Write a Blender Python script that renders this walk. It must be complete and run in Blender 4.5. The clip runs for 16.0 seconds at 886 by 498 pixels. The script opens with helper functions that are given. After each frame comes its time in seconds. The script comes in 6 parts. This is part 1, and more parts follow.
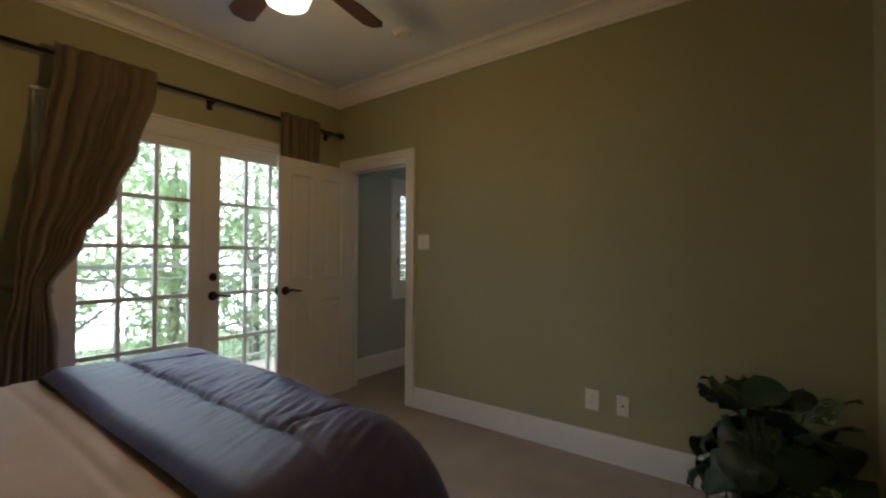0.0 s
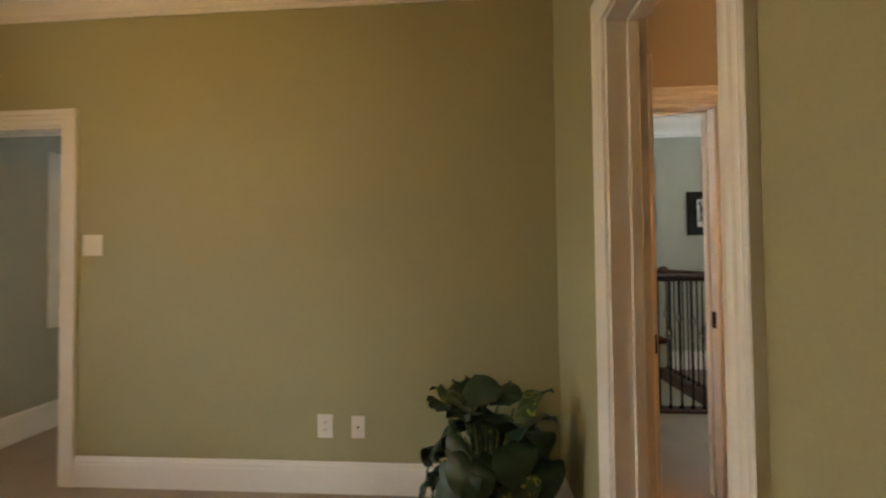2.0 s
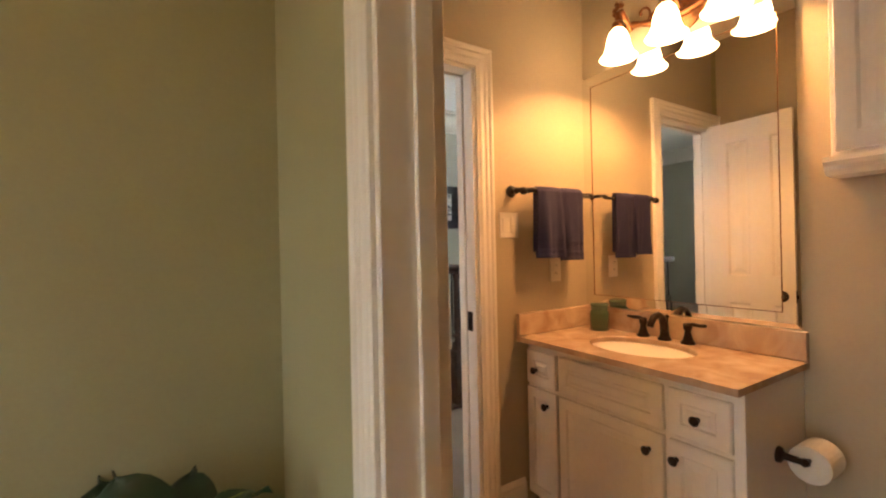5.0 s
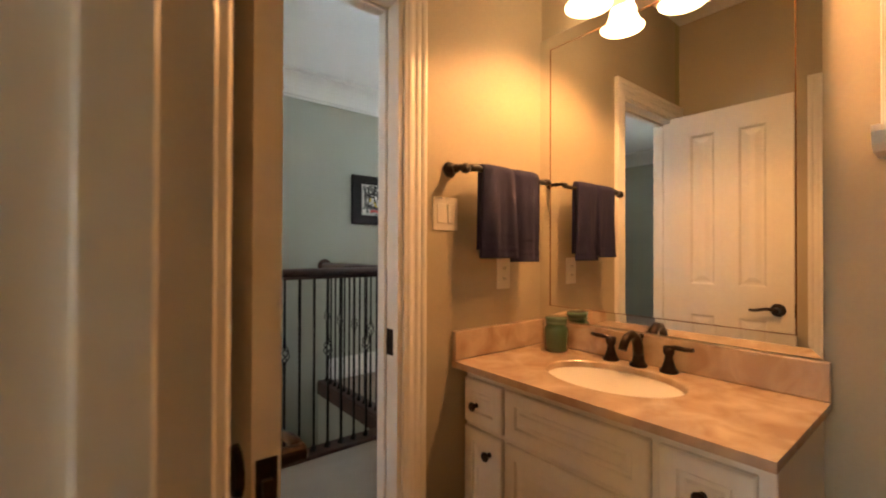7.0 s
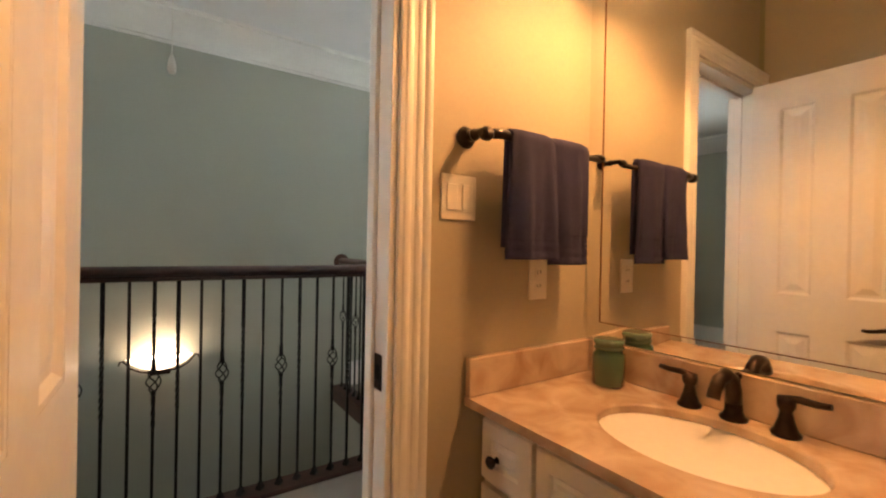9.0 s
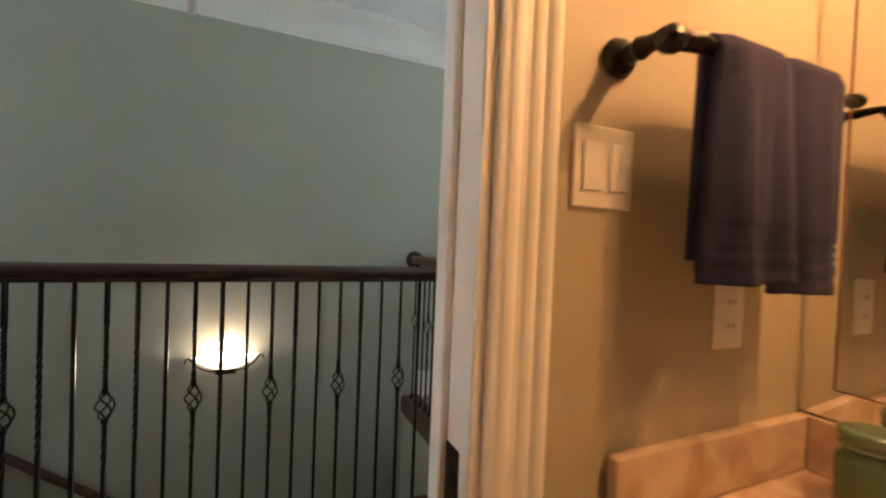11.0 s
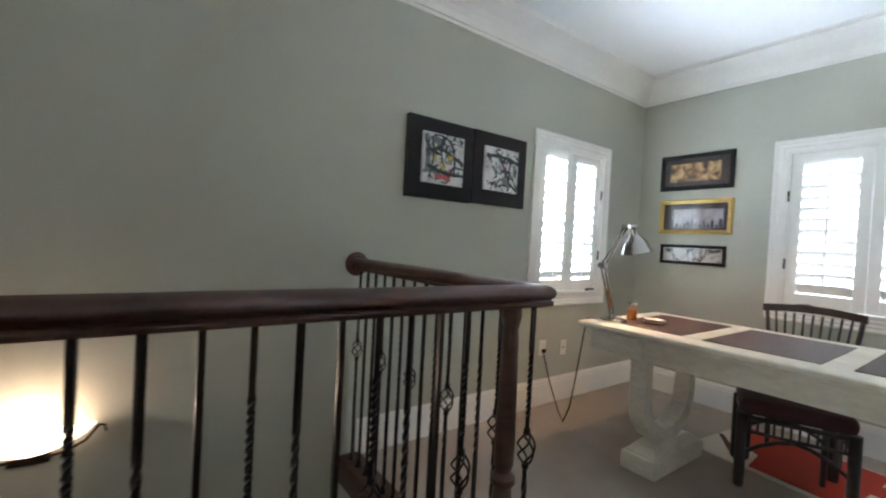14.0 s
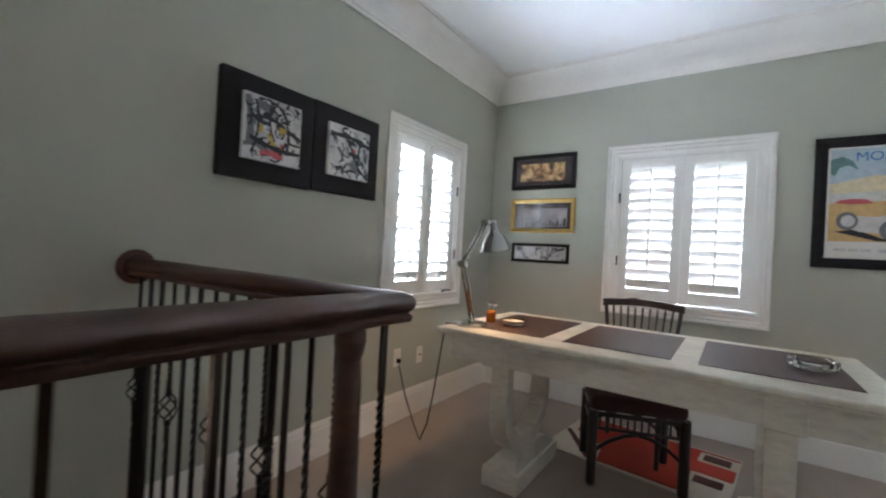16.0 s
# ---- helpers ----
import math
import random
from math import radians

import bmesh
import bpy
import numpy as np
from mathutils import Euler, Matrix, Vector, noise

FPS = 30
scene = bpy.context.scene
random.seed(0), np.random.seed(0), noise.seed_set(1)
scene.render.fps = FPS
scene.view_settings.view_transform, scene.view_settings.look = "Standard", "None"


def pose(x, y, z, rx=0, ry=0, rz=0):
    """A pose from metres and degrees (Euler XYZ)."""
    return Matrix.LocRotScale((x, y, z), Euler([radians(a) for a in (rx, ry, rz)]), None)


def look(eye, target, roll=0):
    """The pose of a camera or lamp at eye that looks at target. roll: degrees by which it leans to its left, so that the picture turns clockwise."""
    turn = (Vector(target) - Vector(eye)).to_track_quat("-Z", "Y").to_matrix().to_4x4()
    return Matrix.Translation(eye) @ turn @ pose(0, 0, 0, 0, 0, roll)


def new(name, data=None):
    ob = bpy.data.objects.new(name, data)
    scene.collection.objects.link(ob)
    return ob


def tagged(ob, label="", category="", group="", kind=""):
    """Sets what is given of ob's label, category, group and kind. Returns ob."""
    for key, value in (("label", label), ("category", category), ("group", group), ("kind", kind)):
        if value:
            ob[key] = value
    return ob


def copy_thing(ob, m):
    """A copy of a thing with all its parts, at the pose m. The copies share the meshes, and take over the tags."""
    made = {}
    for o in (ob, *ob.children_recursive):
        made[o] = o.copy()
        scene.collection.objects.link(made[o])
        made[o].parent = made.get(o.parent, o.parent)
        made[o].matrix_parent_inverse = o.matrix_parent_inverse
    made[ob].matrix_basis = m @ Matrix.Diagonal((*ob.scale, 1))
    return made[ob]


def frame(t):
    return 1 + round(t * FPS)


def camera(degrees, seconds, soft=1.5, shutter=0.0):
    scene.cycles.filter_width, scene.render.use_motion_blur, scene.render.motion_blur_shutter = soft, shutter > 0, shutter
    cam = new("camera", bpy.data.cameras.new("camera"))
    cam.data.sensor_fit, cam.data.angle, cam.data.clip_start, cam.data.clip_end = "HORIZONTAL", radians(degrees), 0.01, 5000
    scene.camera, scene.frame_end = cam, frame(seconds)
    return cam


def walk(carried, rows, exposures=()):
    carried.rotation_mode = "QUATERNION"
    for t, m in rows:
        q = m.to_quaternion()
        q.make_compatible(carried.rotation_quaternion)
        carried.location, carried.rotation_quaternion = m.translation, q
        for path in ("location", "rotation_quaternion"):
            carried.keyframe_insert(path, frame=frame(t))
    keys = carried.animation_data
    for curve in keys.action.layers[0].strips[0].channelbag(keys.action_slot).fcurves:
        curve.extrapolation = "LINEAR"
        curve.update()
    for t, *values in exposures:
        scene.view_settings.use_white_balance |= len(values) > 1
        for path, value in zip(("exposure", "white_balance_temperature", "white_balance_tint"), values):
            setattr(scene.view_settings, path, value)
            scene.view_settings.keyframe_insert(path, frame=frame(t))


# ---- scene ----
cam = camera(92.8, 16.0, soft=2.1, shutter=0.5)
PATH = [
    (0, (0.233, 0.215, 1.229), (-0.961, 1.819, 1.263), 0.2),
    (0.5, (0.233, 0.275, 1.249), (-0.78, 1.999, 1.284), -0.0),
    (1, (0.219, 0.371, 1.258), (-0.5, 2.237, 1.295), -0.4),
    (1.5, (0.21, 0.466, 1.244), (-0.206, 2.422, 1.292), -0.3),
    (2, (0.211, 0.611, 1.243), (0.075, 2.606, 1.291), -0.6),
    (2.5, (0.205, 0.728, 1.239), (0.286, 2.726, 1.291), -0.6),
    (3, (0.188, 0.863, 1.24), (0.505, 2.838, 1.289), -0.8),
    (3.5, (0.172, 0.968, 1.235), (0.785, 2.871, 1.283), -0.8),
    (4, (0.223, 1.095, 1.234), (1.039, 2.921, 1.27), -0.9),
    (6.5, (0.639, 1.651, 1.222), (1.852, 3.241, 1.221), -0.5),
    (7, (0.73, 1.712, 1.207), (1.983, 3.271, 1.222), 0.2),
    (7.5, (0.812, 1.795, 1.196), (2.079, 3.343, 1.212), 0.4),
    (8, (0.895, 1.869, 1.201), (2.132, 3.44, 1.209), 0.6),
    (10.5, (1.169, 2.241, 1.225), (2.057, 4.033, 1.198), 2.0),
    (11, (1.211, 2.393, 1.229), (2.02, 4.221, 1.19), 2.3),
    (11.5, (1.208, 2.55, 1.237), (1.987, 4.392, 1.185), 2.4),
    (12, (1.207, 2.73, 1.255), (1.992, 4.568, 1.192), 2.7),
    (12.5, (1.213, 2.898, 1.253), (2.039, 4.718, 1.191), 3.0),
    (13, (1.245, 3.04, 1.238), (2.137, 4.829, 1.18), 3.0),
    (13.5, (1.295, 3.17, 1.223), (2.282, 4.909, 1.171), 3.2),
    (14, (1.352, 3.312, 1.218), (2.526, 4.932, 1.185), 3.1),
    (14.5, (1.423, 3.419, 1.216), (2.726, 4.936, 1.192), 3.2),
    (15, (1.492, 3.476, 1.216), (2.928, 4.868, 1.203), 3.3),
    (15.5, (1.562, 3.546, 1.207), (3.108, 4.815, 1.205), 3.2),
    (16, (1.668, 3.581, 1.195), (3.313, 4.718, 1.205), 3.1),
]
EXPOSURES = [(0.0, -0.37, 5950, 10), (1.0, 0.02, 6350, 9), (2.0, 0.92, 6900, 10), (3.0, 1.4, 6950, 10), (4.0, 1.38, 6800, 14), (7.0, 1.0, 6550, 11), (8.2, 1.1, 6650, 12),
             (10.5, 1.0, 6200, 8), (11.5, 1.0, 5950, 7), (12.0, 1.38, 6050, 10), (13.0, 1.15, 6150, 13), (14.0, 0.92, 6150, 14), (16.0, 0.50, 6200, 18)]
walk(cam, [(t, look(eye, target, roll)) for t, eye, target, roll in PATH], EXPOSURES)

# ---- world and large lights ----
world = bpy.data.worlds.new("sky")
scene.world = world
world.use_nodes = True
wn = world.node_tree
sky = wn.nodes.new("ShaderNodeTexSky")
sky.sky_type, sky.sun_disc = "NISHITA", False
sky.sun_elevation, sky.sun_rotation = radians(52), radians(200)
wn.links.new(sky.outputs["Color"], wn.nodes["Background"].inputs["Color"])
wn.nodes["Background"].inputs["Strength"].default_value = 0.15

sun_data = bpy.data.lights.new("sun", "SUN")
sun_data.energy, sun_data.angle, sun_data.color = 5.0, radians(0.6), (1.0, 0.95, 0.88)
sun = new("sun", sun_data)
sun.matrix_world = look((2, -6, 12), (0, 0, 2))


def window_light(name, eye, target, w, h, watts, colour=(0.86, 0.93, 1.0)):
    """The sky's light that enters at one opening."""
    d = bpy.data.lights.new(name, "AREA")
    d.shape, d.size, d.size_y, d.energy, d.color = "RECTANGLE", w, h, watts, colour
    o = new(name, d)
    o.matrix_world = look(eye, target)
    return o


def lamp_light(name, at, watts, colour, radius=0.03):
    d = bpy.data.lights.new(name, "POINT")
    d.energy, d.color, d.shadow_soft_size = watts, colour, radius
    o = new(name, d)
    o.location = at
    return o


WARM = (1.0, 0.435, 0.145)
COOL = (0.67, 0.83, 1.0)
window_light("window_light_office_north", (4.17, 6.30, 1.3), (4.17, 5.4, 1.5), 3.4, 2.2, 1350, COOL)
window_light("window_light_office_east", (6.00, 3.92, 1.3), (5.1, 3.92, 1.5), 3.4, 2.2, 1600, COOL)
# fill for the office through an assumed south window that stays out of view
window_light("unseen_window_light_south", (3.80, -0.70, 0.10), (3.95, 1.8, 2.7), 2.0, 1.4, 9, COOL)
window_light("window_light_hall_west", (-4.0, 4.05, 1.3), (-2.9, 4.05, 1.42), 1.4, 1.8, 135, (0.82, 0.93, 0.95))
window_light("garden_sky_light", (-24.0, 2.0, 5.0), (-3.0, 1.6, 1.2), 34.0, 22.0, 26500, (0.80, 0.91, 1.0))
for bulb_y, bulb_watts in ((2.545, 4.5), (2.325, 12.5), (2.105, 6.5)):
    lamp_light("vanity_bulb", (2.052, bulb_y, 2.105), bulb_watts, WARM, 0.012)
lamp_light("sconce_bulb", (1.05, 5.372, 0.440), 2.0, (1.0, 0.69, 0.47), 0.025)
lamp_light("desk_lamp_bulb", (3.755, 4.69, 1.262), 10.0, (1.0, 0.62, 0.30), 0.03)
lamp_light("fan_bulb", (-1.38, 1.256, 2.25), 17.0, (1.0, 0.60, 0.20), 0.07)


# ---- materials ----
def material(name, colour, rough=0.5, metal=0.0, grain=0.0, grain_scale=60.0, stain=0.0, stain_scale=2.0,
             bump=0.0, bump_scale=300.0, coat=0.0, spread=0.0, stretch=(1, 1, 1), sheen=0.0):
    """Principled surface with fine grain, broad stains and relief, at real size."""
    m = bpy.data.materials.new(name)
    m.use_nodes = True
    nt = m.node_tree
    b = nt.nodes["Principled BSDF"]
    b.inputs["Base Color"].default_value = (*colour, 1)
    b.inputs["Roughness"].default_value = rough
    b.inputs["Metallic"].default_value = metal
    b.inputs["Coat Weight"].default_value = coat
    b.inputs["Sheen Weight"].default_value = sheen
    geo = nt.nodes.new("ShaderNodeNewGeometry")
    mp = nt.nodes.new("ShaderNodeMapping")
    mp.inputs["Scale"].default_value = stretch
    nt.links.new(geo.outputs["Position"], mp.inputs["Vector"])
    last = None

    def shade(fac_socket, amount, prev):
        mr = nt.nodes.new("ShaderNodeMapRange")
        mr.inputs["From Min"].default_value, mr.inputs["From Max"].default_value = 0.3, 0.7
        mr.inputs["To Min"].default_value, mr.inputs["To Max"].default_value = 1 - amount, 1 + amount
        nt.links.new(fac_socket, mr.inputs["Value"])
        mx = nt.nodes.new("ShaderNodeVectorMath")
        mx.operation = "SCALE"
        if prev is None:
            mx.inputs[0].default_value = colour
        else:
            nt.links.new(prev, mx.inputs[0])
        nt.links.new(mr.outputs["Result"], mx.inputs["Scale"])
        return mx.outputs["Vector"]

    def noise_node(scale, detail=4.0):
        n = nt.nodes.new("ShaderNodeTexNoise")
        n.inputs["Scale"].default_value, n.inputs["Detail"].default_value = scale, detail
        nt.links.new(mp.outputs["Vector"], n.inputs["Vector"])
        return n.outputs["Fac"]

    if grain:
        last = shade(noise_node(grain_scale), grain, last)
    if stain:
        last = shade(noise_node(stain_scale, 6.0), stain, last)
    if spread:
        info = nt.nodes.new("ShaderNodeObjectInfo")
        last = shade(info.outputs["Random"], spread, last)
    if last is not None:
        nt.links.new(last, b.inputs["Base Color"])
    if bump:
        bp = nt.nodes.new("ShaderNodeBump")
        bp.inputs["Strength"].default_value, bp.inputs["Distance"].default_value = bump, 0.004
        nt.links.new(noise_node(bump_scale, 3.0), bp.inputs["Height"])
        nt.links.new(bp.outputs["Normal"], b.inputs["Normal"])
    return m


def two_tone(name, first, second, scale, rough=0.3, detail=8.0, distortion=0.0, lo=0.4, hi=0.62, bump=0.0, third=None):
    """A veined or mottled surface between two or three colours."""
    m = bpy.data.materials.new(name)
    m.use_nodes = True
    nt = m.node_tree
    b = nt.nodes["Principled BSDF"]
    b.inputs["Roughness"].default_value = rough
    geo = nt.nodes.new("ShaderNodeNewGeometry")
    n = nt.nodes.new("ShaderNodeTexNoise")
    n.inputs["Scale"].default_value, n.inputs["Detail"].default_value = scale, detail
    n.inputs["Distortion"].default_value = distortion
    r = nt.nodes.new("ShaderNodeValToRGB")
    r.color_ramp.elements[0].position, r.color_ramp.elements[0].color = lo, (*first, 1)
    r.color_ramp.elements[1].position, r.color_ramp.elements[1].color = hi, (*second, 1)
    if third:
        e = r.color_ramp.elements.new((lo + hi) / 2)
        e.color = (*third, 1)
    nt.links.new(geo.outputs["Position"], n.inputs["Vector"])
    nt.links.new(n.outputs["Fac"], r.inputs["Fac"])
    nt.links.new(r.outputs["Color"], b.inputs["Base Color"])
    if bump:
        bp = nt.nodes.new("ShaderNodeBump")
        bp.inputs["Strength"].default_value, bp.inputs["Distance"].default_value = bump, 0.006
        nt.links.new(n.outputs["Fac"], bp.inputs["Height"])
        nt.links.new(bp.outputs["Normal"], b.inputs["Normal"])
    return m


def glow(name, colour, strength):
    m = bpy.data.materials.new(name)
    m.use_nodes = True
    b = m.node_tree.nodes["Principled BSDF"]
    b.inputs["Base Color"].default_value = (0.9, 0.86, 0.78, 1)
    b.inputs["Roughness"].default_value = 0.3
    b.inputs["Emission Color"].default_value = (*colour, 1)
    b.inputs["Emission Strength"].default_value = strength
    return m


def clear(name, tint=(1, 1, 1), rough=0.0, ior=1.45):
    m = bpy.data.materials.new(name)
    m.use_nodes = True
    b = m.node_tree.nodes["Principled BSDF"]
    b.inputs["Base Color"].default_value = (*tint, 1)
    b.inputs["Roughness"].default_value = rough
    b.inputs["Transmission Weight"].default_value = 1.0
    b.inputs["IOR"].default_value = ior
    return m


def leaf_material(name, dark, light, through_light=0.0):
    m = bpy.data.materials.new(name)
    m.use_nodes = True
    nt = m.node_tree
    b = nt.nodes["Principled BSDF"]
    b.inputs["Roughness"].default_value = 0.42
    geo = nt.nodes.new("ShaderNodeNewGeometry")
    n = nt.nodes.new("ShaderNodeTexNoise")
    n.inputs["Scale"].default_value, n.inputs["Detail"].default_value = 22.0, 4.0
    add = nt.nodes.new("ShaderNodeMath")
    add.operation = "MULTIPLY_ADD"
    add.inputs[1].default_value, add.inputs[2].default_value = 0.45, 0.0
    add2 = nt.nodes.new("ShaderNodeMath")
    add2.operation = "MULTIPLY_ADD"
    add2.inputs[1].default_value = 0.62
    r = nt.nodes.new("ShaderNodeValToRGB")
    r.color_ramp.elements[0].position, r.color_ramp.elements[0].color = 0.3, (*dark, 1)
    r.color_ramp.elements[1].position, r.color_ramp.elements[1].color = 0.85, (*light, 1)
    nt.links.new(geo.outputs["Position"], n.inputs["Vector"])
    nt.links.new(geo.outputs["Random Per Island"], add.inputs[0])
    nt.links.new(n.outputs["Fac"], add2.inputs[0])
    nt.links.new(add.outputs[0], add2.inputs[2])
    nt.links.new(add2.outputs[0], r.inputs["Fac"])
    nt.links.new(r.outputs["Color"], b.inputs["Base Color"])
    if through_light:
        tl = nt.nodes.new("ShaderNodeBsdfTranslucent")
        mix = nt.nodes.new("ShaderNodeMixShader")
        mix.inputs["Fac"].default_value = through_light
        nt.links.new(r.outputs["Color"], tl.inputs["Color"])
        nt.links.new(b.outputs["BSDF"], mix.inputs[1])
        nt.links.new(tl.outputs["BSDF"], mix.inputs[2])
        nt.links.new(mix.outputs["Shader"], nt.nodes["Material Output"].inputs["Surface"])
    return m


WALL = material("sage_wall_paint", (0.422, 0.418, 0.340), 0.62, grain=0.02, grain_scale=90, stain=0.03, stain_scale=1.3, bump=0.10, bump_scale=420)
BATHPAINT = material("bath_wall_paint", (0.43, 0.37, 0.26), 0.60, grain=0.02, grain_scale=90, stain=0.03, stain_scale=1.3, bump=0.10, bump_scale=420)
WALL2 = material("olive_wall_paint", (0.375, 0.352, 0.198), 0.62, grain=0.02, grain_scale=90, stain=0.03, stain_scale=1.3, bump=0.10, bump_scale=420)
CEIL = material("ceiling_paint", (0.78, 0.77, 0.74), 0.8, grain=0.015, grain_scale=120, stain=0.02, bump=0.08, bump_scale=350)
TRIM = material("white_trim_paint", (0.80, 0.77, 0.71), 0.32, grain=0.015, grain_scale=40, stain=0.025, stain_scale=3.0, bump=0.03, bump_scale=150)
DOORPAINT = material("door_paint", (0.78, 0.75, 0.69), 0.35, grain=0.02, grain_scale=50, stain=0.03, stain_scale=2.5, bump=0.04, bump_scale=180)
CARPET = material("beige_carpet", (0.38, 0.31, 0.25), 0.95, grain=0.22, grain_scale=260, stain=0.08, stain_scale=3.5, bump=0.9, bump_scale=420, sheen=0.05)
TILE = material("brown_floor_tile", (0.16, 0.085, 0.045), 0.35, grain=0.10, grain_scale=30, stain=0.12, stain_scale=6, spread=0.12)
GROUT = material("grout", (0.16, 0.13, 0.10), 0.9, grain=0.1)
WOOD = material("mahogany_rail", (0.056, 0.017, 0.008), 0.46, grain=0.35, grain_scale=45, stain=0.22, stain_scale=5, stretch=(0.25, 0.25, 1.0), coat=0.14)
IRON = material("black_wrought_iron", (0.018, 0.014, 0.012), 0.32, metal=0.6, grain=0.2, grain_scale=120, bump=0.06, bump_scale=200)
RAILGREY = material("pale_grey_metal", (0.34, 0.36, 0.34), 0.5, metal=0.2, grain=0.1, grain_scale=60)
BRONZE = material("oil_rubbed_bronze", (0.030, 0.018, 0.013), 0.34, metal=0.75, grain=0.25, grain_scale=90)
COPPERY = material("aged_bronze_highlight", (0.20, 0.085, 0.035), 0.38, metal=0.8, grain=0.35, grain_scale=80)
CHROME = material("brushed_nickel", (0.44, 0.42, 0.39), 0.22, metal=1.0, grain=0.06, grain_scale=150)
BRASS = material("gilt_wood", (0.55, 0.36, 0.11), 0.36, metal=0.55, grain=0.18, grain_scale=70)
MARBLE = two_tone("travertine_stone", (0.42, 0.28, 0.19), (0.65, 0.51, 0.38), 10.0, 0.16, 12.0, 0.7, 0.32, 0.70, third=(0.54, 0.405, 0.29))
PORCELAIN = material("porcelain", (0.68, 0.61, 0.51), 0.10, stain=0.015)
PLASTIC = material("ivory_plastic", (0.76, 0.72, 0.64), 0.38, stain=0.02, stain_scale=8)
MIRROR = material("silvered_glass", (0.90, 0.90, 0.88), 0.015, metal=1.0)
GLASS = clear("window_glass")
PURPLE = material("plum_towel", (0.019, 0.017, 0.060), 0.95, grain=0.30, grain_scale=380, stain=0.12, stain_scale=9, bump=0.8, bump_scale=520)
GREEN_WAX = material("green_candle_wax", (0.055, 0.12, 0.062), 0.22, stain=0.06, coat=0.8)
JARGLASS = material("green_jar_glass", (0.10, 0.17, 0.11), 0.08, coat=1.0, stain=0.04)
CURTAIN = material("taupe_curtain", (0.17, 0.125, 0.08), 0.85, grain=0.22, grain_scale=220, stain=0.12, stain_scale=4, bump=0.5, bump_scale=420, stretch=(1, 1, 0.25), sheen=0.06)
BLUE = material("slate_blue_comforter", (0.046, 0.044, 0.165), 0.46, grain=0.12, grain_scale=300, stain=0.08, stain_scale=3, bump=0.4, bump_scale=350, sheen=0.1)
BROWNQ = material("brown_comforter_side", (0.060, 0.040, 0.034), 0.85, grain=0.12, grain_scale=300, stain=0.1, stain_scale=3, bump=0.4, bump_scale=350, sheen=0.06)
LINEN = material("cream_coverlet", (0.60, 0.50, 0.43), 0.85, grain=0.06, grain_scale=260, stain=0.04, stain_scale=3, bump=0.4, bump_scale=300, sheen=0.06)
LEAF = leaf_material("philodendron_leaf", (0.005, 0.020, 0.011), (0.019, 0.062, 0.024))
LEAF_GOLD = two_tone("variegated_leaf", (0.012, 0.045, 0.016), (0.30, 0.34, 0.06), 26.0, 0.35, 4.0, 1.5, 0.54, 0.68)
STEM = material("plant_stem", (0.06, 0.09, 0.03), 0.6, grain=0.2)
# leaf greens paled beyond real foliage: the glare outdoors is put into the colour
TREELEAF = leaf_material("glare_paled_tree_leaf", (0.38, 0.50, 0.24), (0.62, 0.72, 0.44), 0.75)
BARK = material("bark", (0.34, 0.29, 0.24), 0.9, grain=0.3, grain_scale=25, bump=1.0, bump_scale=40)
SOIL = material("dark_soil", (0.03, 0.022, 0.016), 0.95, grain=0.3, grain_scale=120, bump=1.0, bump_scale=150)
POT = material("dark_ceramic_pot", (0.05, 0.035, 0.028), 0.3, stain=0.2, stain_scale=8)
CREAM = material("distressed_cream_paint", (0.68, 0.64, 0.53), 0.50, grain=0.09, grain_scale=55, stain=0.13, stain_scale=7, bump=0.18, bump_scale=90, stretch=(1, 0.35, 1))
LEATHER = material("brown_desk_leather", (0.052, 0.022, 0.014), 0.52, grain=0.14, grain_scale=180, stain=0.18, stain_scale=5, bump=0.25, bump_scale=240)
DARKWOOD = material("espresso_wood", (0.028, 0.018, 0.014), 0.38, grain=0.3, grain_scale=60, stretch=(1, 1, 0.3))
REDVELVET = material("oxblood_cushion", (0.050, 0.010, 0.010), 0.8, grain=0.2, grain_scale=220, stain=0.15, stain_scale=6, bump=0.4, sheen=0.06)
RUG_RED = material("red_rug_wool", (0.44, 0.040, 0.018), 0.95, grain=0.2, grain_scale=260, stain=0.08, bump=0.8, bump_scale=380)
RUG_CREAM = material("cream_rug_wool", (0.62, 0.55, 0.45), 0.95, grain=0.15, grain_scale=260, stain=0.06, bump=0.8, bump_scale=380)
RUG_BROWN = material("brown_rug_wool", (0.09, 0.03, 0.025), 0.95, grain=0.15, grain_scale=260, bump=0.8, bump_scale=380)
BLACKFRAME = material("black_picture_frame", (0.014, 0.011, 0.011), 0.60, grain=0.2, grain_scale=60, stain=0.1)
BLACKFRAME.node_tree.nodes["Principled BSDF"].inputs["Specular IOR Level"].default_value = 0.2
MATBOARD = material("white_mat_board", (0.72, 0.69, 0.62), 0.8, grain=0.02)
DARKMAT = material("dark_mat_board", (0.05, 0.035, 0.035), 0.8, grain=0.05)
GROUND = material("lawn", (0.07, 0.11, 0.035), 0.95, grain=0.3, grain_scale=6, stain=0.2, stain_scale=0.4)
STUCCO = material("outer_wall_stucco", (0.55, 0.50, 0.43), 0.85, grain=0.06, bump=0.5, bump_scale=80)
BULB = glow("lit_frosted_glass", (1.0, 0.62, 0.30), 6.5)
SCONCE_GLOW = glow("lit_alabaster", (1.0, 0.80, 0.62), 16.0)
SCONCE_GLASS = glow("lit_frosted_bowl", (1.0, 0.74, 0.52), 2.2)
FAN_GLOW = glow("lit_fan_globe", (1.0, 0.78, 0.50), 4.0)
AMBER = material("amber_glass", (0.35, 0.10, 0.01), 0.08, coat=0.8)
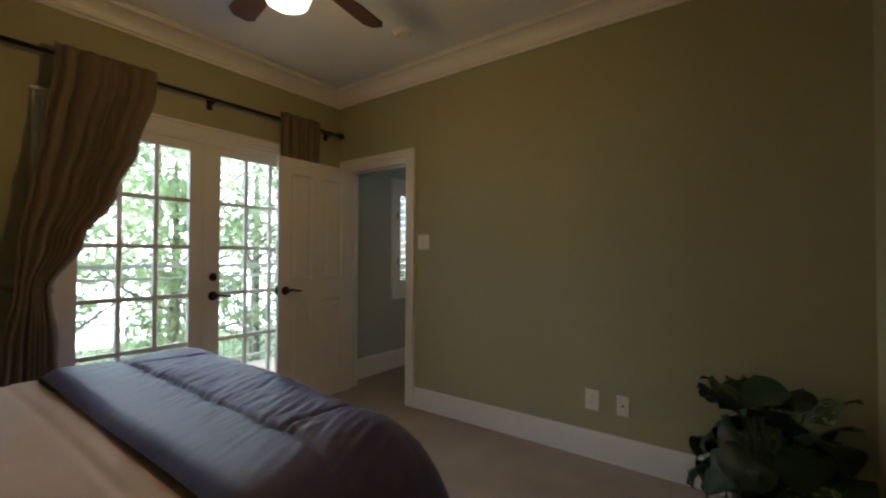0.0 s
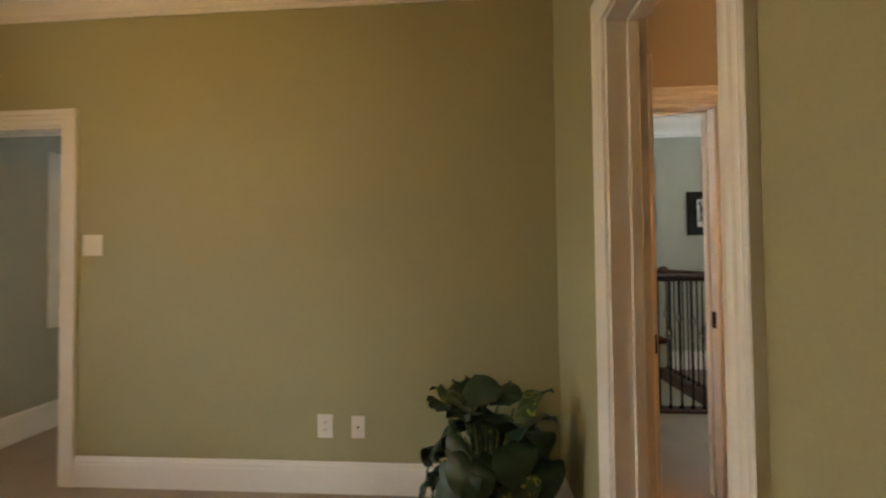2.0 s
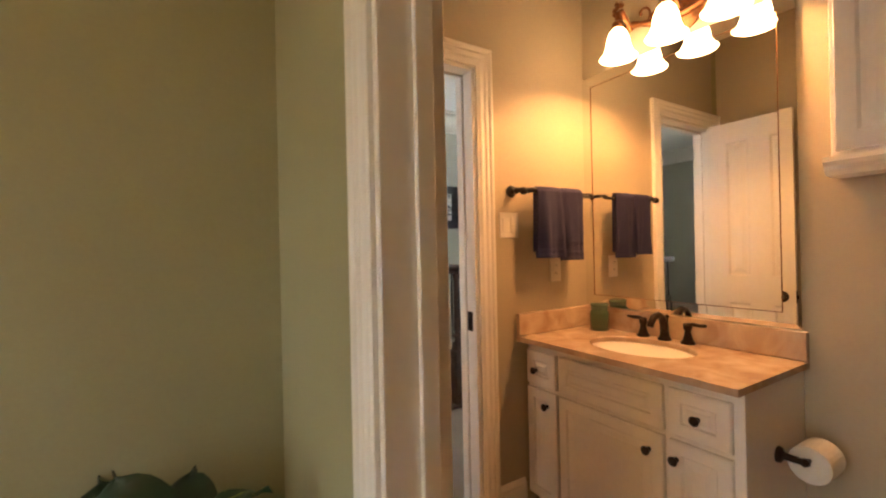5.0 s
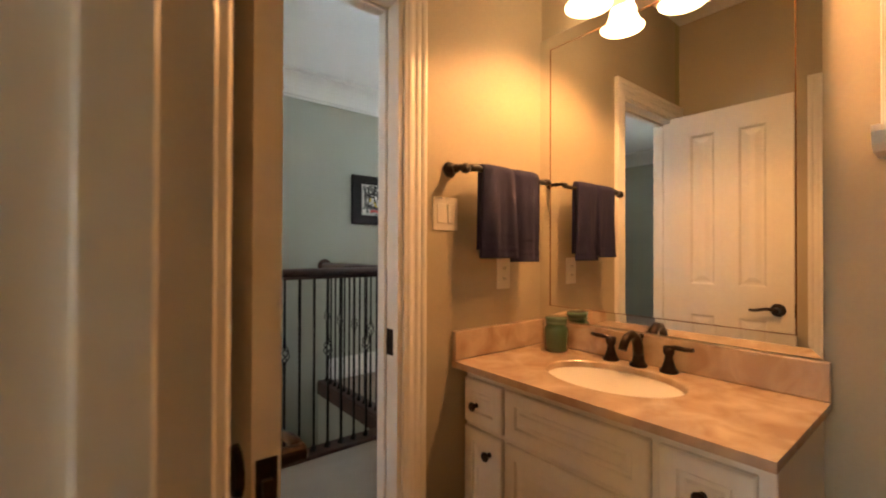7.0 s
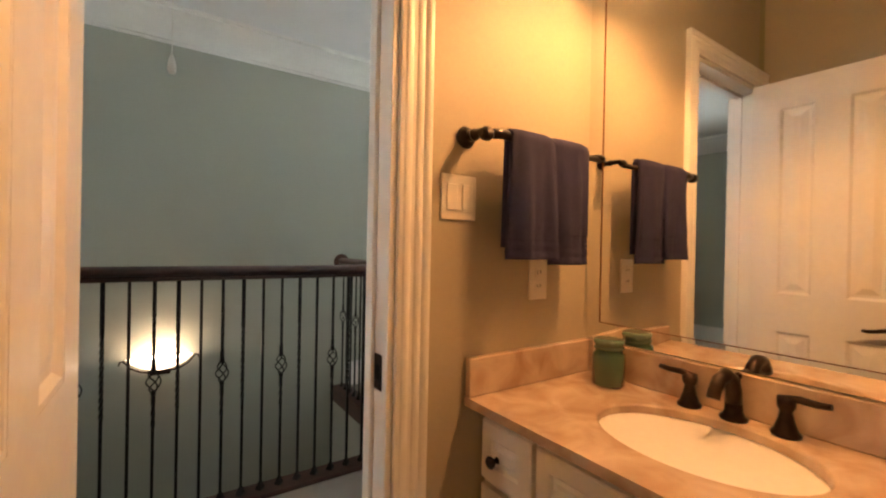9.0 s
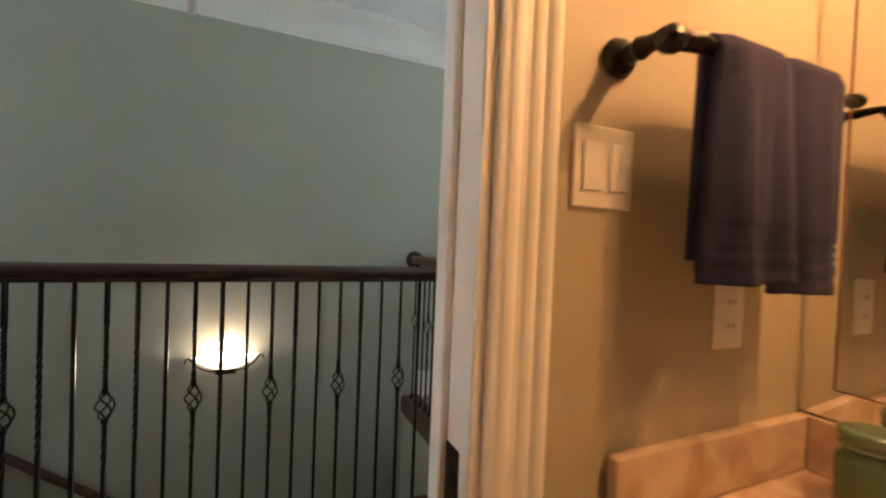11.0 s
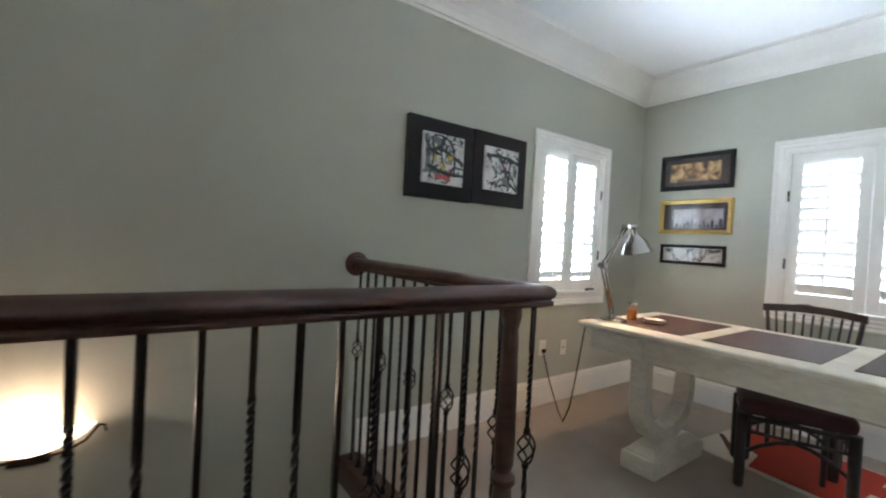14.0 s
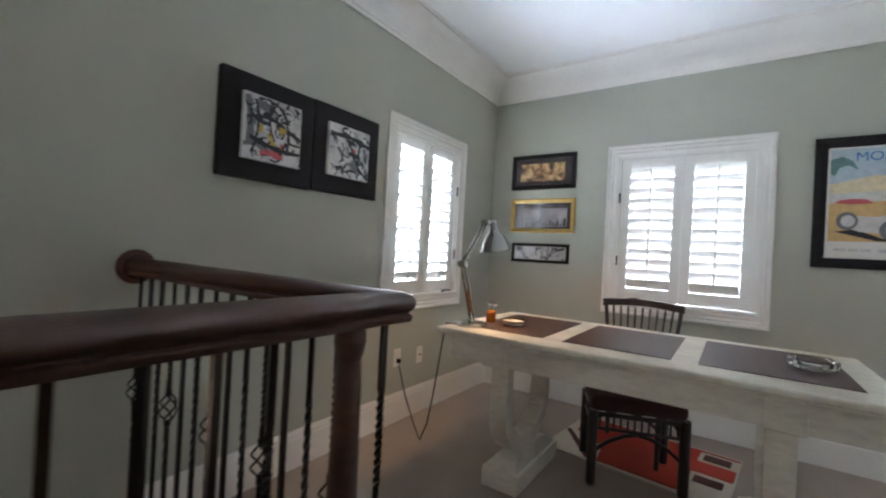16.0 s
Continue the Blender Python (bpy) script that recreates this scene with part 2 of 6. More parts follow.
ASHGLASS = clear("cut_glass", (0.95, 0.97, 0.97), 0.02)


# ---- building blocks ----
WM = {}


def thing(name, base=(0, 0, 0), label="", category="", group="", rz=0.0, kind=""):
    ob = new(name)
    ob.empty_display_size = 0.1
    ob.matrix_world = pose(*base, 0, 0, rz)
    WM[ob] = pose(*base, 0, 0, rz)
    return tagged(ob, label, category, group, kind)


def part(name, bm, mat, parent=None, label="", smooth=False, local=False):
    """Links bm, drawn in world metres, as one mesh under its thing. local: drawn in the thing's own metres."""
    me = bpy.data.meshes.new(name)
    if parent is not None and not local:
        bm.transform(WM[parent].inverted())
    bmesh.ops.recalc_face_normals(bm, faces=bm.faces)
    bm.to_mesh(me)
    bm.free()
    if smooth:
        me.polygons.foreach_set("use_smooth", [len(f.vertices) <= 4 for f in me.polygons])
    me.materials.append(mat)
    ob = new(name, me)
    if parent is not None:
        ob.parent = parent
        WM[ob] = WM[parent]
    else:
        WM[ob] = Matrix.Identity(4)
    if label:
        ob["label"] = label
    return ob


def setting(name, bm, mat, label, category):
    ob = part(name, bm, mat)
    return tagged(ob, label, category, kind="structure")


def box(bm, x0, x1, y0, y1, z0, z1, bevel=0.0, seg=2):
    r = bmesh.ops.create_cube(bm, size=1.0)
    vs = r["verts"]
    for v in vs:
        v.co = Vector(((x0 + x1) / 2 + v.co.x * (x1 - x0), (y0 + y1) / 2 + v.co.y * (y1 - y0), (z0 + z1) / 2 + v.co.z * (z1 - z0)))
    if bevel:
        es = list({e for v in vs for e in v.link_edges})
        bmesh.ops.bevel(bm, geom=es, offset=bevel, segments=seg, affect="EDGES", profile=0.5)
    return bm


def B(*args, **kw):
    return box(bmesh.new(), *args, **kw)


def rings(bm, loops, cap=True, closed=False):
    """Skins a list of vertex loops of equal length."""
    made = [[bm.verts.new(c) for c in loop] for loop in loops]
    n = len(made[0])
    pairs = list(zip(made, made[1:])) + ([(made[-1], made[0])] if closed else [])
    for a, b in pairs:
        for i in range(n):
            bm.faces.new((a[i], a[(i + 1) % n], b[(i + 1) % n], b[i]))
    if cap and not closed:
        bm.faces.new(made[0][::-1])
        bm.faces.new(made[-1])
    return bm


def lathe(bm, prof, at=(0, 0, 0), n=20, axis="z", cap=True, tilt=None):
    """Turns a profile of (radius, height) round an axis."""
    loops = []
    for r, h in prof:
        loop = []
        for i in range(n):
            a = 2 * math.pi * i / n
            c, s = r * math.cos(a), r * math.sin(a)
            p = Vector((c, s, h)) if axis == "z" else Vector((h, c, s)) if axis == "x" else Vector((c, h, s))
            if tilt is not None:
                p = tilt @ p
            loop.append(p + Vector(at))
        loops.append(loop)
    return rings(bm, loops, cap)


def tube(bm, pts, r, n=8, cap=True, squash=None):
    """A tube along points; r is one radius or one for each point."""
    pts = [Vector(p) for p in pts]
    loops = []
    side = None
    for i, p in enumerate(pts):
        d = (pts[min(i + 1, len(pts) - 1)] - pts[max(i - 1, 0)]).normalized()
        if side is None:
            side = d.orthogonal().normalized()
        side = (side - d * side.dot(d)).normalized()
        up = d.cross(side)
        rad = r[i] if isinstance(r, (list, tuple)) else r
        loops.append([p + (side * math.cos(2 * math.pi * k / n) + up * math.sin(2 * math.pi * k / n)) * rad for k in range(n)])
    return rings(bm, loops, cap)


def prism(bm, prof, shift):
    """A flat outline drawn out along a vector."""
    shift = Vector(shift)
    return rings(bm, [[Vector(p) for p in prof], [Vector(p) + shift for p in prof]])


def wall_cells(bm, axis, at0, at1, a0, a1, z0, z1, holes):
    """A wall from at0 to at1 in thickness and a0 to a1 along, with holes (a0, a1, z0, z1) through it."""
    acuts = sorted({a0, a1, *[h[0] for h in holes], *[h[1] for h in holes]})
    zcuts = sorted({z0, z1, *[h[2] for h in holes], *[h[3] for h in holes]})
    for p, q in zip(acuts, acuts[1:]):
        for s, e in zip(zcuts, zcuts[1:]):
            if any(h[0] < (p + q) / 2 < h[1] and h[2] < (s + e) / 2 < h[3] for h in holes):
                continue
            if axis == "x":
                box(bm, p, q, at0, at1, s, e)
            else:
                box(bm, at0, at1, p, q, s, e)
    bmesh.ops.remove_doubles(bm, verts=bm.verts, dist=1e-4)
    bm.verts.index_update()
    seen = {}
    for f in bm.faces:
        seen.setdefault(tuple(sorted(v.index for v in f.verts)), []).append(f)
    bmesh.ops.delete(bm, geom=[f for fs in seen.values() if len(fs) > 1 for f in fs], context="FACES_ONLY")
    return bm


def second_coat(ob, mat, inside, slot=1):
    """Another room's paint on those faces of a wall that look into it."""
    ob.data.materials.append(mat)
    for f in ob.data.polygons:
        if inside(f.center, f.normal):
            f.material_index = slot


# ---- plan, in metres ----
YW, YH = 2.85, 2.97            # wall between the rooms and the hall
YN = 5.467                     # hall's outer wall
XF = -2.97                     # outer wall with the french doors
XP0, XP1 = 0.655, 0.780        # partition of bedroom and bath
XM = 2.182                     # mirror wall
XO = 2.38                      # office side of the mirror wall
XE = 5.17                      # office's outer wall
ZC, ZB = 2.77, 2.64            # ceilings
YS = -2.60                     # south end
BOT = -3.0                     # lower storey

bm = wall_cells(bmesh.new(), "x", YW, YH, XF - 0.16, XO, 0, ZC + 0.2, [(-2.85, -2.10, 0, 2.03), (0.846, 1.476, 0, 2.03)])
wall_hall = setting("wall_hall", bm, WALL, "sage green painted wall between bedrooms and hall", "wall")
second_coat(wall_hall, WALL2, lambda c, n: n.y < -0.5 and c.x < XP1)
second_coat(wall_hall, BATHPAINT, lambda c, n: n.y < -0.5 and c.x >= XP1 - 0.06, 2)
bm = wall_cells(bmesh.new(), "y", XP0, XP1, YS, YW, 0, ZC + 0.2, [(1.370, 2.012, 0, 2.03)])
wall_partition = setting("wall_partition", bm, WALL2, "sage green painted wall between bedroom and bathroom", "wall")
second_coat(wall_partition, BATHPAINT, lambda c, n: n.x > 0.5)
bm = wall_cells(bmesh.new(), "y", XM, XO, 0.3, YW, 0, ZC + 0.2, [])
setting("wall_mirror", bm, BATHPAINT, "painted bathroom wall behind the vanity mirror", "wall")
setting("wall_bath_south", B(XP1, XM, 0.18, 0.30, 0, ZC + 0.2), BATHPAINT, "painted bathroom end wall", "wall")
bm = wall_cells(bmesh.new(), "y", XF - 0.16, XF, YS, YW, 0, ZC + 0.2, [(0.80, 2.48, 0, 2.05)])
setting("wall_west_bedroom", bm, WALL2, "sage green outer wall with french doors", "wall")
bm = wall_cells(bmesh.new(), "y", XF - 0.16, XF, YH, YN, 0, ZC + 0.2, [(3.66, 4.44, 0.85, 2.0)])
setting("wall_west_hall", bm, WALL, "sage green outer wall with a shuttered window", "wall")
bm = wall_cells(bmesh.new(), "x", YN, YN + 0.16, XF - 0.16, XE + 0.16, BOT, ZC + 0.2, [(3.78, 4.56, 0.86, 2.0)])
setting("wall_north", bm, WALL, "long sage green wall beyond the stairwell", "wall")
bm = wall_cells(bmesh.new(), "y", XE, XE + 0.16, 0.6, YN, 0, ZC + 0.2, [(3.47, 4.34, 0.88, 2.0)])
setting("wall_east", bm, WALL, "sage green office wall with a shuttered window", "wall")
# the opening takes the unseen window added to light the office
setting("wall_office_south", wall_cells(bmesh.new(), "x", 0.48, 0.60, XO, XE + 0.16, 0, ZC + 0.2, [(2.95, 4.65, 0.40, 2.20)]), WALL, "sage green office end wall", "wall")
bm = wall_cells(bmesh.new(), "y", XO, XO + 0.12, 0.6, YW - 0.002, 0, ZC + 0.2, [])
setting("wall_office_west", bm, WALL, "sage green office side wall", "wall")
setting("wall_south", B(XF - 0.16, XP0, YS - 0.12, YS, 0, ZC + 0.2), WALL2, "sage green bedroom end wall", "wall")

# floors
setting("floor_bedroom", B(XF, XP0, YS, YW, -0.25, 0), CARPET, "beige cut-pile bedroom carpet", "floor")
setting("floor_threshold", B(-2.85, -2.10, YW, YH, -0.25, 0), CARPET, "beige carpet in the bedroom doorway", "floor")
setting("floor_threshold_bath", B(0.846, 1.476, YW, YH, -0.25, 0), CARPET, "beige carpet in the bathroom doorway", "floor")
setting("floor_hall", B(XF, 2.40, YH, 4.10, -0.25, 0), CARPET, "beige hall carpet beside the stair rail", "floor")
setting("floor_landing", B(XF, -0.90, 4.10, YN, -0.25, 0), CARPET, "beige carpet at the head of the stairs", "floor")
bm = B(2.40, XE, 0.6, YN, -0.25, 0)
setting("floor_office", bm, CARPET, "beige office carpet", "floor")
bath_floor = setting("floor_bath", B(XP0, XM, 0.30, YW, -0.25, -0.008), GROUT, "dark brown bathroom tile floor", "floor")

# ceilings
setting("ceiling_bedroom", B(XF, XP0, YS, YW, ZC, ZC + 0.1), CEIL, "white bedroom ceiling", "ceiling")
setting("ceiling_bath", B(XP1, XM, 0.30, YW, ZB, ZB + 0.1), CEIL, "white bathroom ceiling", "ceiling")
setting("ceiling_hall", B(XF, XE, YH, YN, ZC, ZC + 0.1), CEIL, "white hall and office ceiling", "ceiling")
setting("ceiling_office", B(XO + 0.12, XE, 0.6, YH, ZC, ZC + 0.1), CEIL, "white office ceiling", "ceiling")


# crown mouldings
def crown(name, p, q, inward, drop=0.135, out=0.125):
    """A cove crown along the top of a wall from p to q."""
    px, py = p
    ix, iy = inward
    outline = [(0, 0), (0, -drop), (0.012, -drop), (0.014, -drop + 0.018), (0.024, -drop + 0.022)]
    for k in range(7):
        a = k / 6 * math.pi / 2
        outline.append((0.024 + (out - 0.048) * (1 - math.cos(a)), -drop + 0.024 + (drop - 0.05) * math.sin(a)))
    outline += [(out - 0.014, -0.024), (out - 0.012, -0.008), (out, -0.006), (out, 0)]
    prof = [(px + ix * o, py + iy * o, ZC - 0.002 + z) for o, z in outline]
    setting(name, prism(bmesh.new(), prof, (q[0] - px, q[1] - py, 0)), TRIM, "white cove crown moulding", "crown moulding")


crown("trim_crown_bedroom_north", (XF, YW), (XP0, YW), (0, -1))
crown("trim_crown_bedroom_west", (XF, YS), (XF, YW), (1, 0))
crown("trim_crown_bedroom_east", (XP0, YS), (XP0, YW), (-1, 0))
crown("trim_crown_hall_north", (XF, YN), (XE, YN), (0, -1), 0.190, 0.20)
crown("trim_crown_office_east", (XE, 0.6), (XE, YN), (-1, 0), 0.190, 0.20)
crown("trim_crown_hall_south", (XF, YH), (XO + 0.12, YH), (0, 1), 0.190, 0.20)
crown("trim_crown_hall_west", (XF, YH), (XF, YN), (1, 0), 0.190, 0.20)
crown("trim_crown_office_west", (XO + 0.12, 0.6), (XO + 0.12, YH), (1, 0), 0.190, 0.20)


# baseboards
def baseboard(name, p, q, inward, h=0.165):
    px, py = p
    ix, iy = inward
    t = 0.016
    outline = [(0, 0), (t, 0), (t, h - 0.045), (t - 0.003, h - 0.035), (t - 0.003, h - 0.022), (t - 0.009, h - 0.008), (t - 0.010, h), (0, h)]
    prof = [(px + ix * o, py + iy * o, z + 0.002) for o, z in outline]
    setting(name, prism(bmesh.new(), prof, (q[0] - px, q[1] - py, 0)), TRIM, "tall white painted baseboard", "baseboard")


baseboard("baseboard_bedroom_north", (-2.02, YW), (XP0, YW), (0, -1))
baseboard("baseboard_bedroom_east", (XP0, 2.097), (XP0, YW), (-1, 0))
baseboard("baseboard_bedroom_east_far", (XP0, YS), (XP0, 1.285), (-1, 0))
baseboard("baseboard_bedroom_west", (XF, YS), (XF, 0.71), (1, 0))
baseboard("baseboard_hall_west", (XF, YH), (XF, YN), (1, 0), 0.20)
baseboard("baseboard_office_north", (2.38, YN), (XE, YN), (0, -1), 0.20)
baseboard("baseboard_office_east", (XE, 0.6), (XE, YN), (-1, 0), 0.20)
baseboard("baseboard_hall_south", (1.56, YH), (XO + 0.12, YH), (0, 1), 0.20)
baseboard("baseboard_hall_south_mid", (-2.02, YH), (0.73, YH), (0, 1), 0.20)
baseboard("baseboard_bath_north", (1.56, YW), (1.72, YW), (0, -1))


# door casings and jambs
def casing_profile(w=0.088, t=0.020):
    """Fluted casing: (across from the opening outwards, proud of the wall)."""
    return [(0, 0), (0, t * 0.60), (0.003, t * 0.70), (0.010, t * 0.74), (0.015, t * 0.88), (0.021, t * 0.93), (0.027, t * 0.88), (0.032, t * 0.76), (0.040, t * 0.78),
            (0.045, t * 0.93), (0.051, t * 0.99), (0.057, t * 0.93), (0.062, t * 0.80), (w - 0.022, t * 0.84), (w - 0.016, t * 1.05), (w - 0.010, t * 1.14), (w - 0.003, t * 1.12), (w, t), (w, 0)]


def casing_frame(bm, to_world, a0, a1, z0, z1, sill=False, w=0.088, t=0.020):
    """Mitred casing round an opening; to_world maps (along, up, proud)."""
    prof = casing_profile(w, t)

    def corner(a, z, da, dz):
        return [to_world(a + da * o, z + dz * o, p) for o, p in prof]
    loops = [corner(a0, z0, -1, -1 if sill else 0), corner(a0, z1, -1, 1), corner(a1, z1, 1, 1), corner(a1, z0, 1, -1 if sill else 0)]
    return rings(bm, loops, cap=not sill, closed=sill)


def on_y(y, out):
    return lambda a, z, p: Vector((a, y + out * p, z))


def on_x(x, out):
    return lambda a, z, p: Vector((x + out * p, a, z))


def door_frame(name, axis, at0, at1, a0, a1, top=2.03, label="white fluted door casing and jamb", stop_at=0.5, w=0.088):
    f = thing(name, ((a0 + a1) / 2, (at0 + at1) / 2, 0) if axis == "x" else ((at0 + at1) / 2, (a0 + a1) / 2, 0), label, "door frame", kind="structure")
    mk = on_y if axis == "x" else on_x
    part("casing", casing_frame(bmesh.new(), mk(at0, -1), a0, a1, 0, top, w=w), TRIM, f)
    part("casing", casing_frame(bmesh.new(), mk(at1, 1), a0, a1, 0, top, w=w), TRIM, f)
    j = 0.018

    def slab(bm, p, q, s, e, z0, z1):
        if axis == "x":
            box(bm, p, q, s, e, z0, z1, 0.002, 1)
        else:
            box(bm, s, e, p, q, z0, z1, 0.002, 1)
    d0, d1 = at0 - 0.003, at1 + 0.003
    for p, q, z0, z1 in ((a0, a0 + j, 0, top), (a1 - j, a1, 0, top), (a0 + j, a1 - j, top - j, top)):
        bm = bmesh.new()
        slab(bm, p, q, d0, d1, z0, z1)
        part("jamb", bm, TRIM, f)
    m0 = at0 + (at1 - at0) * stop_at
    for p, q, z0, z1 in ((a0 + j, a0 + j + 0.012, 0, top - j), (a1 - j - 0.012, a1 - j, 0, top - j), (a0 + j, a1 - j, top - j - 0.012, top - j)):
        bm = bmesh.new()
        slab(bm, p, q, m0, m0 + 0.035, z0, z1)
        part("door_stop", bm, TRIM, f)
    return f


door_frame("door_1", "x", YW, YH, -2.85, -2.10)
hall_frame = door_frame("door_2", "x", YW, YH, 0.846, 1.476, w=0.084)
bath_frame = door_frame("door_3", "y", XP0, XP1, 1.370, 2.012, w=0.084)
bm = B(1.456, 1.4585, 2.872, 2.910, 0.872, 0.957, 0.001, 1)
part("strike_plate", bm, BRONZE, hall_frame, "bronze strike plate")
bm = B(1.4552, 1.457, 2.882, 2.898, 0.897, 0.932)
part("strike_hole", bm, BLACKFRAME, hall_frame)


def lever_set(parent, at, out, along, mat=BRONZE, both=True, thick=0.035):
    """Round rose and curved lever; out: normal of the face, along: way of the lever."""
    o, a = Vector(out), Vector(along)
    for s in ((1, -1) if both else (1,)):
        p = Vector(at) + o * (0 if s == 1 else -thick)
        d = o * s
        bm = bmesh.new()
        rot = d.to_track_quat("Z", "Y").to_matrix()
        lathe(bm, [(0.034, 0), (0.034, 0.004), (0.030, 0.010), (0.015, 0.014), (0.012, 0.045), (0.013, 0.052), (0.008, 0.056)], p, 18, tilt=rot)
        lv = part("lever", bm, mat, parent, "dark bronze lever handle", smooth=False)
        up = Vector((0, 0, 1))
        bm = bmesh.new()
        tube(bm, [p + d * 0.047 + a * t + up * (0.006 * math.sin(t / 0.115 * 5.5)) for t in (0, 0.02, 0.04, 0.06, 0.08, 0.10, 0.115)],
             [0.010, 0.010, 0.009, 0.0085, 0.008, 0.0075, 0.006], 8)
        part("grip", bm, mat, lv, smooth=True)


def panel_door(name, hinge, along, normal, width, height, panels, label, handle_z=0.95, thick=0.035):
    """A slab door standing open: from the hinge along a way, with raised moulded panels on both faces."""
    h, a, n = Vector(hinge), Vector(along).normalized(), Vector(normal).normalized()
    d = thing(name, hinge, label, "door", kind="structure")

    def P(u, z, o):
        return h + a * u + n * o + Vector((0, 0, z))

    def slab(bm, u0, u1, z0, z1, o0, o1, bevel=0.0):
        box(bm, 0, 1, 0, 1, 0, 1)
        vs = list(bm.verts)[-8:]
        for v in vs:
            v.co = P(u0 + v.co.x * (u1 - u0), z0 + v.co.z * (z1 - z0), o0 + v.co.y * (o1 - o0))
        return bm
    t2 = thick / 2
    part("slab", slab(bmesh.new(), 0.0, width, 0.008, height, -t2 + 0.010, t2 - 0.010), DOORPAINT, d)
    us = sorted({0.0, width, *[p[0] for p in panels], *[p[1] for p in panels]})
    zs = sorted({0.008, height, *[p[2] for p in panels], *[p[3] for p in panels]})
    for u0, u1 in zip(us, us[1:]):
        um = (u0 + u1) / 2
        if any(p[0] < um < p[1] for p in panels):
            spans = [(z0, z1) for z0, z1 in zip(zs, zs[1:]) if not any(p[0] < um < p[1] and p[2] < (z0 + z1) / 2 < p[3] for p in panels)]
            name_of = "rail"
        else:
            spans, name_of = [(0.008, height)], "stile"
        for z0, z1 in spans:
            for o0, o1 in ((-t2, -t2 + 0.010), (t2 - 0.010, t2)):
                part(name_of, slab(bmesh.new(), u0, u1, z0, z1, o0, o1), DOORPAINT, d)
    for p in panels:
        for s in (-1, 1):
            bm = bmesh.new()
            o0 = s * (t2 - 0.010)
            loops = []
            for inset, o in ((0.0, 0.0095), (0.008, 0.0095), (0.020, -0.001), (0.030, 0.0), (0.056, 0.008), (0.060, 0.008)):
                loops.append([P(p[0] + inset, p[2] + inset, o0 + s * o), P(p[1] - inset, p[2] + inset, o0 + s * o),
                              P(p[1] - inset, p[3] - inset, o0 + s * o), P(p[0] + inset, p[3] - inset, o0 + s * o)])
            rings(bm, loops, cap=False)
            bm.faces.new(list(bm.verts)[-4:])
            part("panel", bm, DOORPAINT, d)
    lever_set(d, P(width - 0.065, handle_z, t2), n, -a, thick=thick)
    part("latch_plate", slab(bmesh.new(), width, width + 0.002, handle_z - 0.036, handle_z + 0.036, -0.013, 0.013), BRONZE, d, "bronze latch plate on the door edge")
    part("latch_bolt", slab(bmesh.new(), width + 0.002, width + 0.010, handle_z - 0.012, handle_z + 0.012, -0.006, 0.006), BRONZE, d)
    for z in (0.25, 1.05, 1.80):
        bm = bmesh.new()
        tube(bm, [P(-0.006, z - 0.045, -t2 - 0.004), P(-0.006, z + 0.045, -t2 - 0.004)], 0.007, 8)
        part("hinge", bm, CHROME, d)
    return d


def panels4(w, low=0.20, split=(0.86, 1.02), top=1.90):
    m, c = 0.105, 0.10
    l0, l1, r0, r1 = m, w / 2 - c / 2, w / 2 + c / 2, w - m
    return [(l0, l1, low, split[0]), (r0, r1, low, split[0]), (l0, l1, split[1], top), (r0, r1, split[1], top)]


panel_door("door_bedroom", (-2.80, 2.845, 0), (0, -1, 0), (1, 0, 0), 0.745, 2.02, panels4(0.745), "white four-panel bedroom door standing open")
panel_door("door_bath", (0.902, 2.848, 0), (-0.022, -1, 0), (1, -0.022, 0), 0.590, 2.02, panels4(0.590), "white four-panel bathroom door standing open", 0.915)

# ---- french doors, balcony and garden ----
def french_leaf(name, y0, y1, label, knobs):
    d = thing(name, (XF - 0.03, (y0 + y1) / 2, 0), label, "door", kind="structure")
    x0, x1 = XF - 0.055, XF - 0.012
    st = 0.108
    g0, g1 = y0 + st, y1 - st
    zr = [0.255, 0.605, 0.945, 1.288, 1.615, 1.972]
    part("stile", B(x0, x1, y0 + 0.002, g0, 0.01, 2.035, 0.002, 1), DOORPAINT, d)
    part("stile", B(x0, x1, g1, y1 - 0.002, 0.01, 2.035, 0.002, 1), DOORPAINT, d)
    part("bottom_rail", B(x0, x1, g0, g1, 0.01, zr[0]), DOORPAINT, d)
    part("top_rail", B(x0, x1, g0, g1, zr[-1], 2.035), DOORPAINT, d)
    cw = (g1 - g0) / 3
    mid = (x0 + x1) / 2
    for k in (1, 2):
        y = g0 + cw * k
        part("muntin", B(mid - 0.014, x1 - 0.004, y - 0.015, y + 0.015, zr[0], zr[-1], 0.004, 1), DOORPAINT, d)
    for z in zr[1:-1]:
        for k in range(3):
            part("muntin", B(mid - 0.014, x1 - 0.004, g0 + cw * k + (0.013 if k else 0), g0 + cw * (k + 1) - (0.013 if k < 2 else 0), z - 0.015, z + 0.015, 0.004, 1), DOORPAINT, d)
    for i in range(5):
        for k in range(3):
            p = part("pane", B(mid - 0.010, mid - 0.006, g0 + cw * k, g0 + cw * (k + 1), zr[i], zr[i + 1]), GLASS, d)
            p.visible_shadow = False
    if knobs:
        bm = bmesh.new()
        lathe(bm, [(0.030, 0), (0.030, 0.006), (0.022, 0.012), (0.020, 0.020), (0.006, 0.022)], (x1, y0 + 0.058, 1.07), 16, "x")
        part("deadbolt", bm, BRONZE, d, "dark bronze deadbolt")
        lever_set(d, (x1, y0 + 0.058, 0.93), (1, 0, 0), (0, 1, 0), both=False)
    return d


